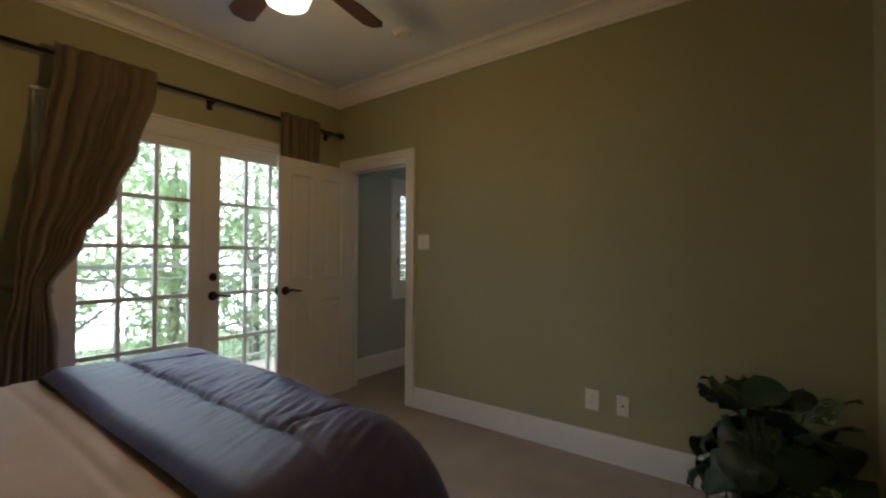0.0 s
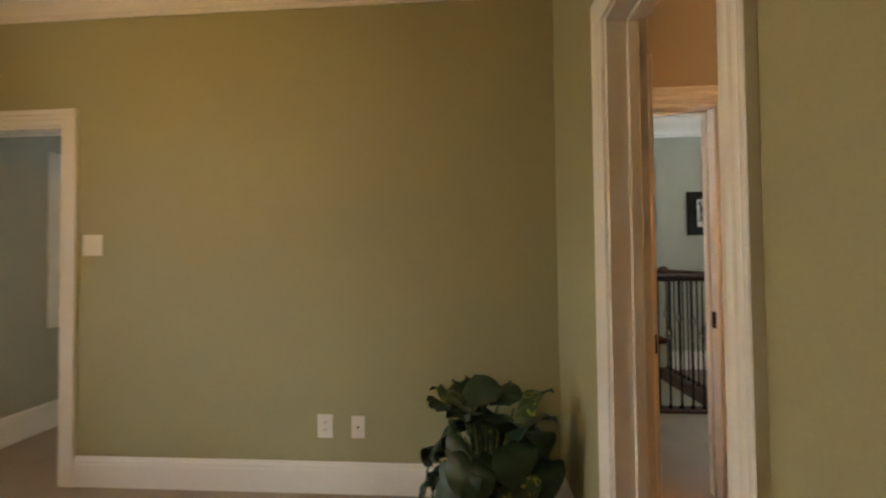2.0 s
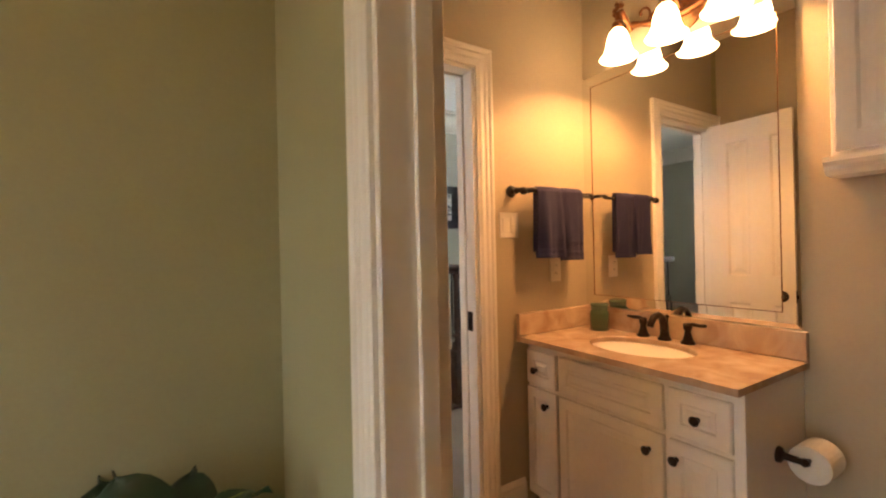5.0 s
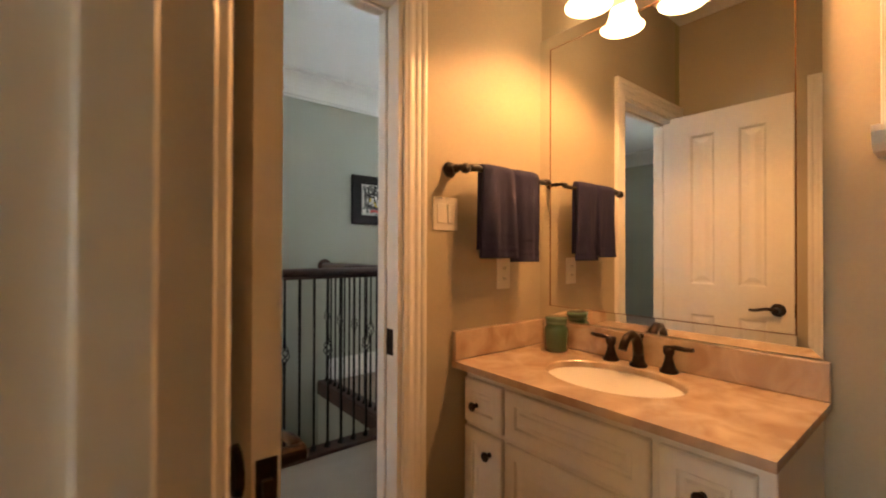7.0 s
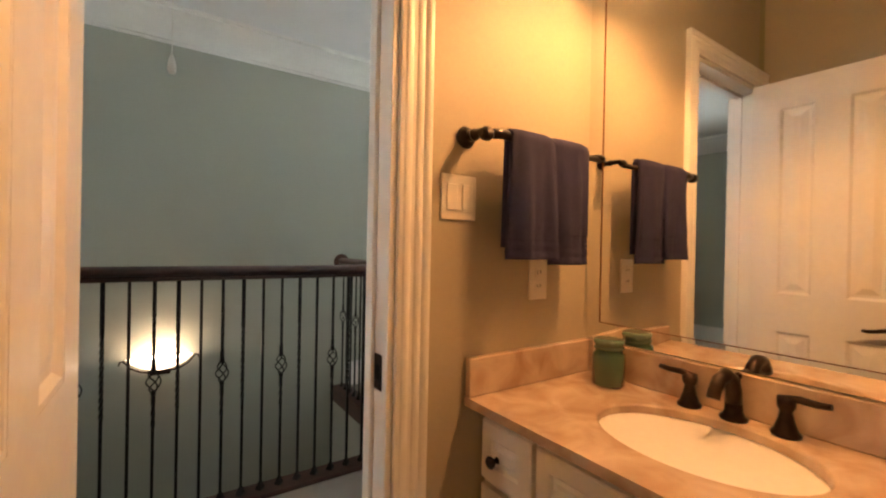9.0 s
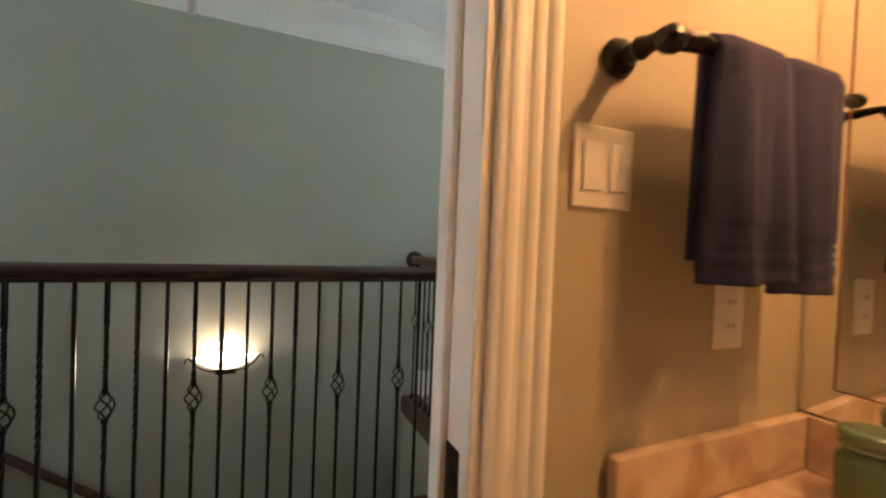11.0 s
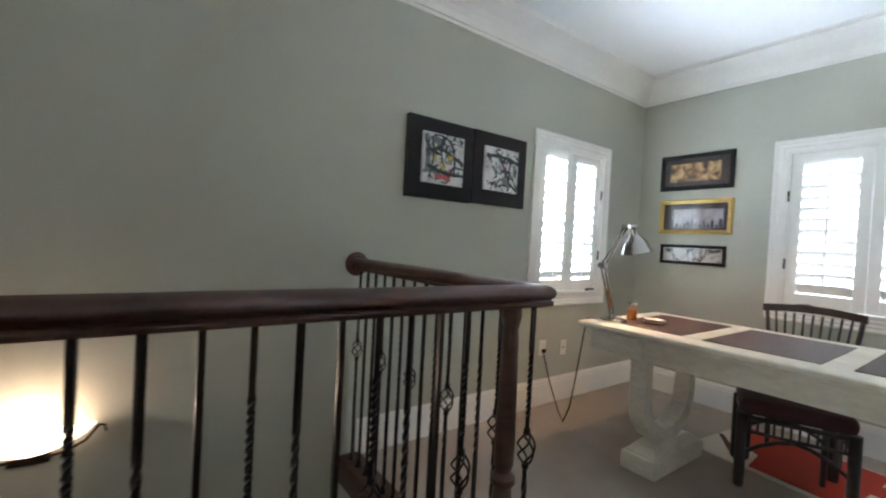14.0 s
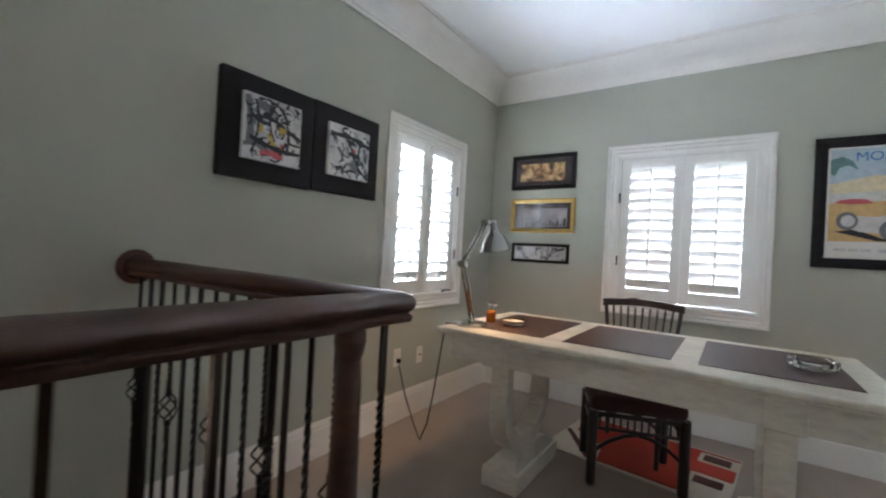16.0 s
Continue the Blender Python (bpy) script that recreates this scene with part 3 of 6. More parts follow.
ff = thing("door_4", (XF - 0.08, 1.64, 0), "white casing and jamb of the french doors", "door frame", kind="structure")
part("casing", casing_frame(bmesh.new(), on_x(XF, 1), 0.80, 2.48, 0, 2.05), TRIM, ff)
part("header_cap", B(XF, XF + 0.035, 0.70, 2.58, 2.139, 2.160, 0.004, 1), TRIM, ff)
for y0, y1, z0, z1 in ((0.80, 0.818, 0, 2.05), (2.462, 2.48, 0, 2.05), (0.818, 2.462, 2.037, 2.05)):
    part("jamb", B(XF - 0.162, XF + 0.002, y0, y1, z0, z1), TRIM, ff)
part("threshold", B(XF - 0.16, XF + 0.01, 0.818, 2.462, 0, 0.012), BRONZE, ff)
french_leaf("french_door", 0.818, 1.640, "white fifteen-pane french door, closed", False)
french_leaf("french_door", 1.640, 2.462, "white fifteen-pane french door with bronze lever", True)
part("astragal", B(XF - 0.012, XF - 0.002, 1.622, 1.652, 0.012, 2.035, 0.002, 1), DOORPAINT, ff)

setting("ground", B(-400, 400, -400, 400, BOT - 0.4, BOT - 0.3), GROUND, "green lawn round the house", "ground")
setting("balcony_floor", B(-4.6, XF - 0.16, -0.6, 4.2, -0.2, -0.03), STUCCO, "stuccoed balcony slab", "balcony")
rail = thing("balcony_railing", (-4.5, 1.8, -0.03), "pale grey metal balcony railing with thin bars", "railing")
part("top_rail", B(-4.53, -4.47, -0.55, 4.15, 1.10, 1.14, 0.005, 1), RAILGREY, rail)
part("mid_rail", B(-4.52, -4.48, -0.55, 4.15, 0.985, 1.015, 0.004, 1), RAILGREY, rail)
part("bottom_rail", B(-4.52, -4.48, -0.55, 4.15, 0.06, 0.09, 0.004, 1), RAILGREY, rail)
for k in range(42):
    y = -0.5 + k * 0.112
    part("bar", B(-4.505, -4.495, y - 0.005, y + 0.005, 0.09, 0.985), RAILGREY, rail)
for y in (-0.52, 4.12):
    part("post", B(-4.525, -4.475, y - 0.025, y + 0.025, -0.03, 1.10), RAILGREY, rail)


def tree(at, height, crown_r, seed):
    rnd = random.Random(seed)
    t = thing("tree", at, "leafy green garden tree in sunlight", "tree", "garden trees")
    bm = bmesh.new()
    x, y, z = at
    tops = []
    tube(bm, [(x, y, z), (x + 0.05, y - 0.04, z + height * 0.3), (x - 0.06, y + 0.05, z + height * 0.6), (x, y, z + height * 0.9)], [0.16, 0.13, 0.09, 0.03], 8)
    for k in range(9):
        a, h = rnd.uniform(0, 6.28), z + height * rnd.uniform(0.25, 0.75)
        r = crown_r * rnd.uniform(0.6, 0.95)
        e = Vector((x + r * math.cos(a), y + r * math.sin(a), h + rnd.uniform(0.3, 1.2)))
        tube(bm, [(x, y, h - 0.3), (x + r * 0.5 * math.cos(a), y + r * 0.5 * math.sin(a), h + 0.15), e], [0.05, 0.035, 0.012], 5)
        tops.append(e)
    part("trunk", bm, BARK, t)
    verts, faces = [], []
    clumps = tops + [Vector((x + rnd.gauss(0, crown_r * 0.5), y + rnd.gauss(0, crown_r * 0.5), z + height * rnd.uniform(0.12, 1.0))) for _ in range(44)]
    for c in clumps:
        cr = rnd.uniform(0.35, 0.75)
        for _ in range(75):
            v = Vector((rnd.gauss(0, 1), rnd.gauss(0, 1), rnd.gauss(0, 0.8)))
            p = c + v.normalized() * cr * rnd.random() ** 0.5
            a, b = Vector((rnd.gauss(0, 1), rnd.gauss(0, 1), rnd.gauss(0, 1))).normalized(), Vector((rnd.gauss(0, 1), rnd.gauss(0, 1), rnd.gauss(0, 1)))
            b = a.cross(b).normalized()
            s = rnd.uniform(0.06, 0.12)
            i = len(verts)
            verts += [p - a * s, p + b * s * 0.45, p + a * s, p - b * s * 0.45]
            faces.append((i, i + 1, i + 2, i + 3))
    me = bpy.data.meshes.new("crown")
    me.from_pydata([v - Vector(at) for v in verts], [], faces)
    me.materials.append(TREELEAF)
    o = new("crown", me)
    o.parent = t
    WM[o] = WM[t]
    o["kind"] = "stuff"


for tx, ty, th, tr, ts in ((-10.5, -1.2, 7.2, 2.2, 3), (-11.0, 1.6, 8.2, 2.4, 5), (-10.2, 4.2, 7.4, 2.2, 8), (-11.5, 6.8, 8.0, 2.4, 21),
                           (-15.5, -3.0, 8.8, 2.9, 31), (-16.0, 0.2, 9.2, 3.0, 37), (-15.0, 3.2, 8.6, 2.9, 41), (-16.2, 6.0, 9.4, 3.0, 43), (-15.6, 9.2, 9.0, 2.9, 47)):
    tree((tx, ty, BOT - 0.3), th, tr, ts)


# ---- shuttered windows ----
def shuttered_window(name, axis, at, out, a0, a1, z0, z1, label, hinges_left=True, louvre_tilt=-60):
    """Casing, sash with panes and two louvred shutter panels; out: way into the room."""
    mk = on_y if axis == "x" else on_x
    W = mk(at, out)
    c = W((a0 + a1) / 2, z0, 0)
    w = thing(name, c, label, "window", kind="structure")
    part("casing", casing_frame(bmesh.new(), W, a0, a1, z0, z1, sill=True), TRIM, w)

    def slab(bm, p, q, s, e, d0, d1, bevel=0.0):
        u, v = W(p, s, d0), W(q, e, d1)
        lo, hi = [min(i) for i in zip(u, v)], [max(i) for i in zip(u, v)]
        return box(bm, lo[0], hi[0], lo[1], hi[1], lo[2], hi[2], bevel, 1)
    for p, q, s, e in ((a0, a0 + 0.015, z0, z1), (a1 - 0.015, a1, z0, z1), (a0 + 0.015, a1 - 0.015, z1 - 0.015, z1), (a0 + 0.015, a1 - 0.015, z0, z0 + 0.015)):
        part("window_frame", slab(bmesh.new(), p, q, s, e, -0.158, 0.002), TRIM, w)
    part("window_sill", slab(bmesh.new(), a0 - 0.02, a1 + 0.02, z0 - 0.002, z0 + 0.022, -0.02, 0.032, 0.004), TRIM, w)
    i0, i1, j0, j1 = a0 + 0.015, a1 - 0.015, z0 + 0.022, z1 - 0.015
    mid = (i0 + i1) / 2
    for p, q, s, e in ((i0, i0 + 0.04, j0, j1), (i1 - 0.04, i1, j0, j1), (i0 + 0.04, i1 - 0.04, j1 - 0.045, j1), (i0 + 0.04, i1 - 0.04, j0, j0 + 0.06), (mid - 0.022, mid + 0.022, j0 + 0.06, j1 - 0.045)):
        part("sash", slab(bmesh.new(), p, q, s, e, -0.135, -0.100), TRIM, w)
    for p, q in ((i0 + 0.04, mid - 0.022), (mid + 0.022, i1 - 0.04)):
        g = part("pane", slab(bmesh.new(), p, q, j0 + 0.06, j1 - 0.045, -0.120, -0.116), GLASS, w)
        g.visible_shadow = False
    for k, (p, q) in enumerate(((i0 + 0.001, mid - 0.001), (mid + 0.001, i1 - 0.001))):
        s, e = j0 + 0.001, j1 - 0.001
        st = 0.064
        for u0, u1, v0, v1 in ((p, p + st, s, e), (q - st, q, s, e), (p + st, q - st, e - 0.075, e), (p + st, q - st, s, s + 0.090)):
            part("shutter_frame", slab(bmesh.new(), u0, u1, v0, v1, -0.040, -0.012, 0.002), TRIM, w)
        lo, hi = s + 0.090, e - 0.075
        n = round((hi - lo) / 0.0765)
        step = (hi - lo) / n
        for i in range(n):
            zc = lo + step * (i + 0.5)
            bm = bmesh.new()
            ca, sa = math.cos(radians(louvre_tilt)), math.sin(radians(louvre_tilt))
            ell = []
            for m in range(10):
                t = 2 * math.pi * m / 10
                d, h = 0.044 * math.cos(t), 0.0050 * math.sin(t)
                ell.append((d * ca - h * sa, d * sa + h * ca))
            rings(bm, [[W(p + st + 0.001, zc + h, -0.026 - d) for d, h in ell], [W(q - st - 0.001, zc + h, -0.026 - d) for d, h in ell]])
            part("louvre", bm, TRIM, w)
        part("tilt_rod", slab(bmesh.new(), (p + q) / 2 - 0.006, (p + q) / 2 + 0.006, lo + 0.02, hi - 0.01, 0.001, 0.011, 0.002), TRIM, w)
    for u in ((a0 + 0.004,) if hinges_left else (a1 - 0.016,)):
        for z in (z0 + 0.32, z1 - 0.32):
            part("hinge", slab(bmesh.new(), u, u + 0.012, z - 0.038, z + 0.038, 0.003, 0.010), BRONZE, w, "dark bronze hinge")
    cu = a0 + (a1 - a0) * (0.22 if hinges_left else 0.78)
    bm = bmesh.new()
    tube(bm, [W(cu, z0 + 0.03, 0.020), W(cu + 0.03, z0 + 0.04, 0.034), W(cu + 0.09, z0 + 0.034, 0.034)], [0.011, 0.008, 0.007], 8)
    part("crank_handle", bm, BRONZE, w, "dark bronze casement crank")
    return w


shuttered_window("window_1", "x", YN, -1, 3.775, 4.558, 0.855, 2.005, "white plantation-shuttered window beside the desk", False, -46)
shuttered_window("window_2", "y", XE, -1, 3.465, 4.350, 0.875, 2.005, "white plantation-shuttered window behind the desk chair", False)
shuttered_window("window_3", "y", XF, 1, 3.655, 4.440, 0.845, 1.995, "white plantation-shuttered hall window", True, -20)

# ---- stairwell ----
setting("stair_floor_edge", B(-0.90, 2.40, 4.10, 4.22, -0.30, 0.0), WALL, "painted floor edge along the stairwell", "floor edge")
setting("stair_floor_edge_east", B(2.28, 2.40, 4.22, YN, -0.30, 0.0), WALL, "painted floor edge along the stairwell", "floor edge")
setting("wall_stair_south", B(-0.90, 2.40, 4.10, 4.22, BOT, -0.30), WALL, "painted wall below the stair rail", "wall")
setting("wall_stair_east", B(2.28, 2.40, 4.22, YN, BOT, -0.30), WALL, "painted end wall of the stairwell", "wall")
setting("wall_stair_west", B(-1.02, -0.90, 4.10, YN, BOT, -0.25), WALL, "painted end wall below the stairs", "wall")
setting("floor_lower", B(-0.90, 2.28, 4.22, YN, BOT, BOT + 0.1), CARPET, "beige carpet at the foot of the stairs", "floor")
stairs = thing("stairs", (-0.90, 4.85, -2.0), "carpeted stairs descending along the wall", "stairs", kind="structure")
for k in range(11):
    part("step", B(-0.90 + 0.27 * k, -0.90 + 0.27 * (k + 1) + 0.02, 4.22, YN, -0.18 * (k + 1) - 0.18, -0.18 * (k + 1), 0.01, 1), CARPET, stairs)

curb = thing("rail_base", (1.0, 4.16, 0), "dark-stained wooden base plate under the balusters", "base plate", kind="structure")
part("plate", B(-0.9, 2.40, 4.095, 4.225, 0.0, 0.022, 0.006, 2), WOOD, curb)
part("plate", B(2.27, 2.40, 4.225, YN, 0.0, 0.022, 0.006, 2), WOOD, curb)
part("fascia", B(-0.9, 2.27, 4.222, 4.234, -0.10, 0.0, 0.002, 1), WOOD, curb)
part("fascia", B(2.268, 2.28, 4.234, YN, -0.10, 0.0, 0.002, 1), WOOD, curb)

railing = thing("stair_handrail", (2.33, 4.16, 0.022), "glossy mahogany handrail with turned newel post", "handrail")
RAIL = [(-0.030, 0.0), (-0.032, 0.012), (-0.026, 0.018), (-0.034, 0.028), (-0.036, 0.042), (-0.028, 0.055), (-0.012, 0.062), (0.012, 0.062),
        (0.028, 0.055), (0.036, 0.042), (0.034, 0.028), (0.026, 0.018), (0.032, 0.012), (0.030, 0.0)]


def rounded(outline, n=3):
    """The same outline with n points on each span, on a smooth curve."""
    out, m = [], len(outline)
    for i in range(m - 1):
        p0, p1, p2, p3 = outline[max(i - 1, 0)], outline[i], outline[i + 1], outline[min(i + 2, m - 1)]
        for k in range(n):
            t = k / n
            out.append(tuple(0.5 * (2 * b + (c - a) * t + (2 * a - 5 * b + 4 * c - d) * t * t + (3 * b - a - 3 * c + d) * t ** 3) for a, b, c, d in zip(p0, p1, p2, p3)))
    return out + [outline[-1]]


RAIL = rounded(RAIL)
ZR = 1.045
bm = rings(bmesh.new(), [[Vector((-0.9, 4.16 + p, ZR + z)) for p, z in RAIL], [Vector((2.33 + p, 4.16 - p, ZR + z)) for p, z in [(-q, z) for q, z in RAIL]]])
part("rail", bm, WOOD, railing, smooth=True)
bm = rings(bmesh.new(), [[Vector((2.33 + p, 4.16 + p, ZR + z)) for p, z in RAIL], [Vector((2.33 + p, YN - 0.03, ZR + z)) for p, z in RAIL]])
part("rail", bm, WOOD, railing, smooth=True)
bm = bmesh.new()
lathe(bm, [(0.062, 0), (0.066, -0.006), (0.066, -0.014), (0.052, -0.022), (0.050, -0.030), (0.030, -0.034)], (2.33, YN, ZR + 0.028), 24, "y")
part("rosette", bm, WOOD, railing, "round turned wall rosette", smooth=False)
bm = bmesh.new()
lathe(bm, [(0.028, 1.047), (0.030, 1.02), (0.026, 1.00), (0.022, 0.985), (0.024, 0.95), (0.027, 0.80), (0.030, 0.66), (0.029, 0.60), (0.022, 0.575),
           (0.036, 0.56), (0.036, 0.545), (0.026, 0.53), (0.028, 0.50), (0.046, 0.465), (0.050, 0.45), (0.044, 0.435)], (2.22, 4.16, 0), 20)
box(bm, 2.165, 2.275, 4.105, 4.215, 0.022, 0.44, 0.006, 1)
part("newel_post", bm, WOOD, railing, "turned mahogany newel post")


def baluster(kind):
    """Square wrought-iron bar, plain, twisted, or twisted with an open basket; 1.023 m tall."""
    top, r = 1.023, 0.0062
    bz = 0.595

    def turn(z):
        if kind == "plain":
            return 0.0
        spans = ((0.40, 0.50), (0.69, 0.88)) if kind == "basket" else ((0.46, 0.80),)
        t = 0.0
        for a, b in spans:
            t += 2 * math.pi * 2.6 * min(max((z - a) / (b - a), 0), 1)
        return t

    def bar(bm, z0, z1):
        n = max(2, int((z1 - z0) / (0.012 if kind != "plain" else 0.5)))
        loops = []
        for i in range(n + 1):
            z = z0 + (z1 - z0) * i / n
            t = turn(z) + math.pi / 4
            loops.append([Vector((r * 1.35 * math.cos(t + k * math.pi / 2), r * 1.35 * math.sin(t + k * math.pi / 2), z)) for k in range(4)])
        rings(bm, loops)
    bm = bmesh.new()
    if kind == "basket":
        bar(bm, 0.0, bz - 0.045)
        bar(bm, bz + 0.045, top)
    else:
        bar(bm, 0.0, top)
    body = part("bar", bm, IRON, None)
    extra = []
    if kind == "basket":
        bm = bmesh.new()
        for k in range(4):
            pts = []
            for i in range(11):
                u = i / 10
                a = k * math.pi / 2 + u * math.pi * 1.1
                rad = 0.004 + 0.023 * math.sin(math.pi * u) ** 0.8
                pts.append((rad * math.cos(a), rad * math.sin(a), bz - 0.05 + 0.10 * u))
            tube(bm, pts, 0.0032, 5)
        for z in (bz - 0.052, bz + 0.052):
            lathe(bm, [(0.006, z - 0.012), (0.0105, z - 0.006), (0.0105, z + 0.006), (0.006, z + 0.012)], (0, 0, 0), 10)
        extra.append(part("basket", bm, IRON, None))
    bm = bmesh.new()
    lathe(bm, [(0.021, 0.0), (0.021, 0.010), (0.013, 0.024), (0.011, 0.036)], (0, 0, 0), 4)
    extra.append(part("shoe", bm, IRON, None))
    for o in extra:
        o.parent = body
    return body


PROTO = {}
for kind in ("plain", "twist", "basket"):
    root = thing("baluster", (0, 0, 0), {"plain": "plain black wrought-iron baluster", "twist": "twisted black wrought-iron baluster",
                                         "basket": "black wrought-iron baluster with open basket"}[kind], "baluster", "balusters of the stair rail")
    b = baluster(kind)
    b.parent = root
    PROTO[kind] = root
spots = []
for k in range(-18, 16):
    x = 0.753 + 0.0872 * k
    if -0.85 < x < 2.13:
        spots.append((("basket", "twist", "plain")[k % 3], x, 4.16))
spots.append(("basket", 2.312, 4.16))
for k in range(-3, 10):
    y = 4.585 + 0.0905 * k
    if 4.24 < y < YN - 0.04:
        spots.append((("basket", "twist", "plain")[k % 3], 2.33, y))
used = set()
for kind, x, y in spots:
    if kind in used:
        copy_thing(PROTO[kind], pose(x, y, 0.022, 0, 0, 0))
    else:
        used.add(kind)
        PROTO[kind].matrix_world = pose(x, y, 0.022)

wr = thing("wall_handrail", (0.4, YN - 0.07, -0.4), "mahogany handrail sloping down the stair wall", "handrail")
a, b = Vector((-0.55, YN - 0.07, 0.37)), Vector((1.9, YN - 0.07, -1.45))
part("rail", tube(bmesh.new(), [a, b], 0.024, 12), WOOD, wr, smooth=True)
for u in (0.12, 0.42, 0.75):
    p = a + (b - a) * u
    part("bracket", tube(bmesh.new(), [p - Vector((0, 0, 0.02)), p + Vector((0, 0.02, -0.06)), p + Vector((0, 0.07, -0.06))], 0.007, 8), BRONZE, wr, smooth=True)

sc = thing("wall_sconce", (1.05, YN, 0.40), "lit shallow glass bowl wall sconce with scroll ends", "wall lamp")


def half_bowl(prof, depth, z0):
    """A bowl cut by the wall: profile of (radius, height)."""
    return rings(bmesh.new(), [[Vector((1.05 + r * math.cos(math.pi * i / 20), YN - 0.004 - r * depth * math.sin(math.pi * i / 20), z0 + h)) for i in range(21)] for r, h in prof])


part("bowl", half_bowl([(0.02, 0.0), (0.07, 0.010), (0.12, 0.030), (0.165, 0.058), (0.195, 0.090), (0.190, 0.091), (0.155, 0.064), (0.11, 0.038), (0.02, 0.012)], 0.55, 0.335), SCONCE_GLASS, sc, "frosted glass bowl, lit from within", smooth=True)
part("diffuser", half_bowl([(0.01, 0.0), (0.055, 0.008), (0.082, 0.030), (0.086, 0.055), (0.070, 0.075), (0.03, 0.084), (0.005, 0.086)], 0.62, 0.349), SCONCE_GLOW, sc, "brightly lit inner glass", smooth=True)
part("back_plate", B(0.99, 1.11, YN - 0.012, YN, 0.30, 0.345, 0.004, 1), BRONZE, sc)
for s in (-1, 1):
    curl = [(1.05 + s * 0.05, YN - 0.012, 0.322), (1.05 + s * 0.11, YN - 0.030, 0.338), (1.05 + s * 0.165, YN - 0.040, 0.372), (1.05 + s * 0.205, YN - 0.040, 0.425),
            (1.05 + s * 0.222, YN - 0.040, 0.420), (1.05 + s * 0.228, YN - 0.040, 0.395)]
    part("arm", tube(bmesh.new(), curl, [0.007, 0.007, 0.006, 0.006, 0.005, 0.004], 6), BRONZE, sc, "curled bronze arm", smooth=True)

# ---- bathroom ----
for i in range(5):
    for j in range(8):
        x0, y0 = XP0 + 0.003 + 0.33 * i, 0.303 + 0.33 * j
        x1, y1 = min(x0 + 0.327, XM - 0.003), min(y0 + 0.327, YW - 0.003)
        if x1 - x0 > 0.05 and y1 - y0 > 0.05:
            part("tile", B(x0, x1, y0, y1, -0.008, 0.0, 0.002, 1), TILE, bath_floor)

van = thing("vanity_cabinet", (2.0, 2.39, 0), "cream painted vanity cabinet with raised panels", "cabinet")
XV = 1.735
part("body", B(XV + 0.019, XM - 0.004, 1.945, 2.846, 0.09, 0.804, 0.002, 1), DOORPAINT, van)
part("toe_kick", B(XV + 0.07, XM - 0.004, 1.95, 2.846, 0.0, 0.09), DOORPAINT, van)


def raised_front(name, y0, y1, z0, z1, knob, label=""):
    bm = bmesh.new()
    loops = []
    for inset, x in ((0.0, XV + 0.018), (0.0, XV + 0.003), (0.004, XV), (0.040, XV), (0.046, XV + 0.007), (0.056, XV + 0.006), (0.074, XV + 0.001), (0.078, XV + 0.001)):
        i = min(inset, (y1 - y0) * 0.42, (z1 - z0) * 0.42)
        loops.append([(x, y0 + i, z0 + i), (x, y1 - i, z0 + i), (x, y1 - i, z1 - i), (x, y0 + i, z1 - i)])
    f = part(name, rings(bm, [[Vector(p) for p in l] for l in loops]), DOORPAINT, van, label)
    if knob:
        bm = bmesh.new()
        lathe(bm, [(0.009, 0.0), (0.006, -0.006), (0.006, -0.012), (0.014, -0.018), (0.016, -0.024), (0.011, -0.029), (0.002, -0.030)], (XV, knob[0], knob[1]), 14, "x")
        part("knob", bm, BRONZE, f, "dark bronze knob", smooth=True)


raised_front("drawer", 2.660, 2.838, 0.612, 0.764, (2.775, 0.679))
raised_front("drawer", 2.185, 2.645, 0.612, 0.764, None)
raised_front("drawer", 1.975, 2.165, 0.612, 0.764, (2.070, 0.686))
raised_front("door", 2.660, 2.838, 0.105, 0.594, (2.712, 0.532))
raised_front("door", 2.185, 2.645, 0.105, 0.594, (2.235, 0.532))
raised_front("door", 1.975, 2.165, 0.105, 0.594, (2.140, 0.534))

# stone top with an oval basin opening
top = thing("stone_worktop", (2.0, 2.385, 0.796), "peach travertine vanity top with backsplash", "worktop")
CX, CY, RX, RY = 1.945, 2.400, 0.155, 0.208
bm = bmesh.new()
X0, X1, Y0, Y1, Z0, Z1 = 1.682, XM - 0.004, 1.930, YW - 0.004, 0.806, 0.828
n = 48


def rim(i):
    a = 2 * math.pi * i / n
    return CX + RX * math.cos(a), CY + RY * math.sin(a)


def edge(i):
    a = 2 * math.pi * i / n
    c, s = math.cos(a), math.sin(a)
    t = min(((X1 - CX) / c) if c > 1e-6 else ((X0 - CX) / c) if c < -1e-6 else 9, ((Y1 - CY) / s) if s > 1e-6 else ((Y0 - CY) / s) if s < -1e-6 else 9)
    return CX + t * c, CY + t * s


ring_defs = [(rim, Z0, 0), (rim, Z1 - 0.004, 0), (rim, Z1, 0.004), (edge, Z1, 0), (edge, Z0, 0)]
loops = []
for fn, z, grow in ring_defs:
    loop = []
    for i in range(n):
        x, y = fn(i)
        if grow:
            a = 2 * math.pi * i / n
            x, y = x + grow * math.cos(a), y + grow * math.sin(a)
        loop.append(Vector((x, y, z)))
    loops.append(loop)
for x, y in ((X0, Y0), (X0, Y1), (X1, Y0), (X1, Y1)):
    for lp in loops[3:]:
        k = min(range(n), key=lambda i: (lp[i].x - x) ** 2 + (lp[i].y - y) ** 2)
        lp[k].x, lp[k].y = x, y
rings(bm, loops, cap=False, closed=True)
part("slab", bm, MARBLE, top)
part("backsplash", B(XM - 0.022, XM - 0.003, 1.930, YW - 0.024, 0.829, 0.930, 0.003, 1), MARBLE, top)
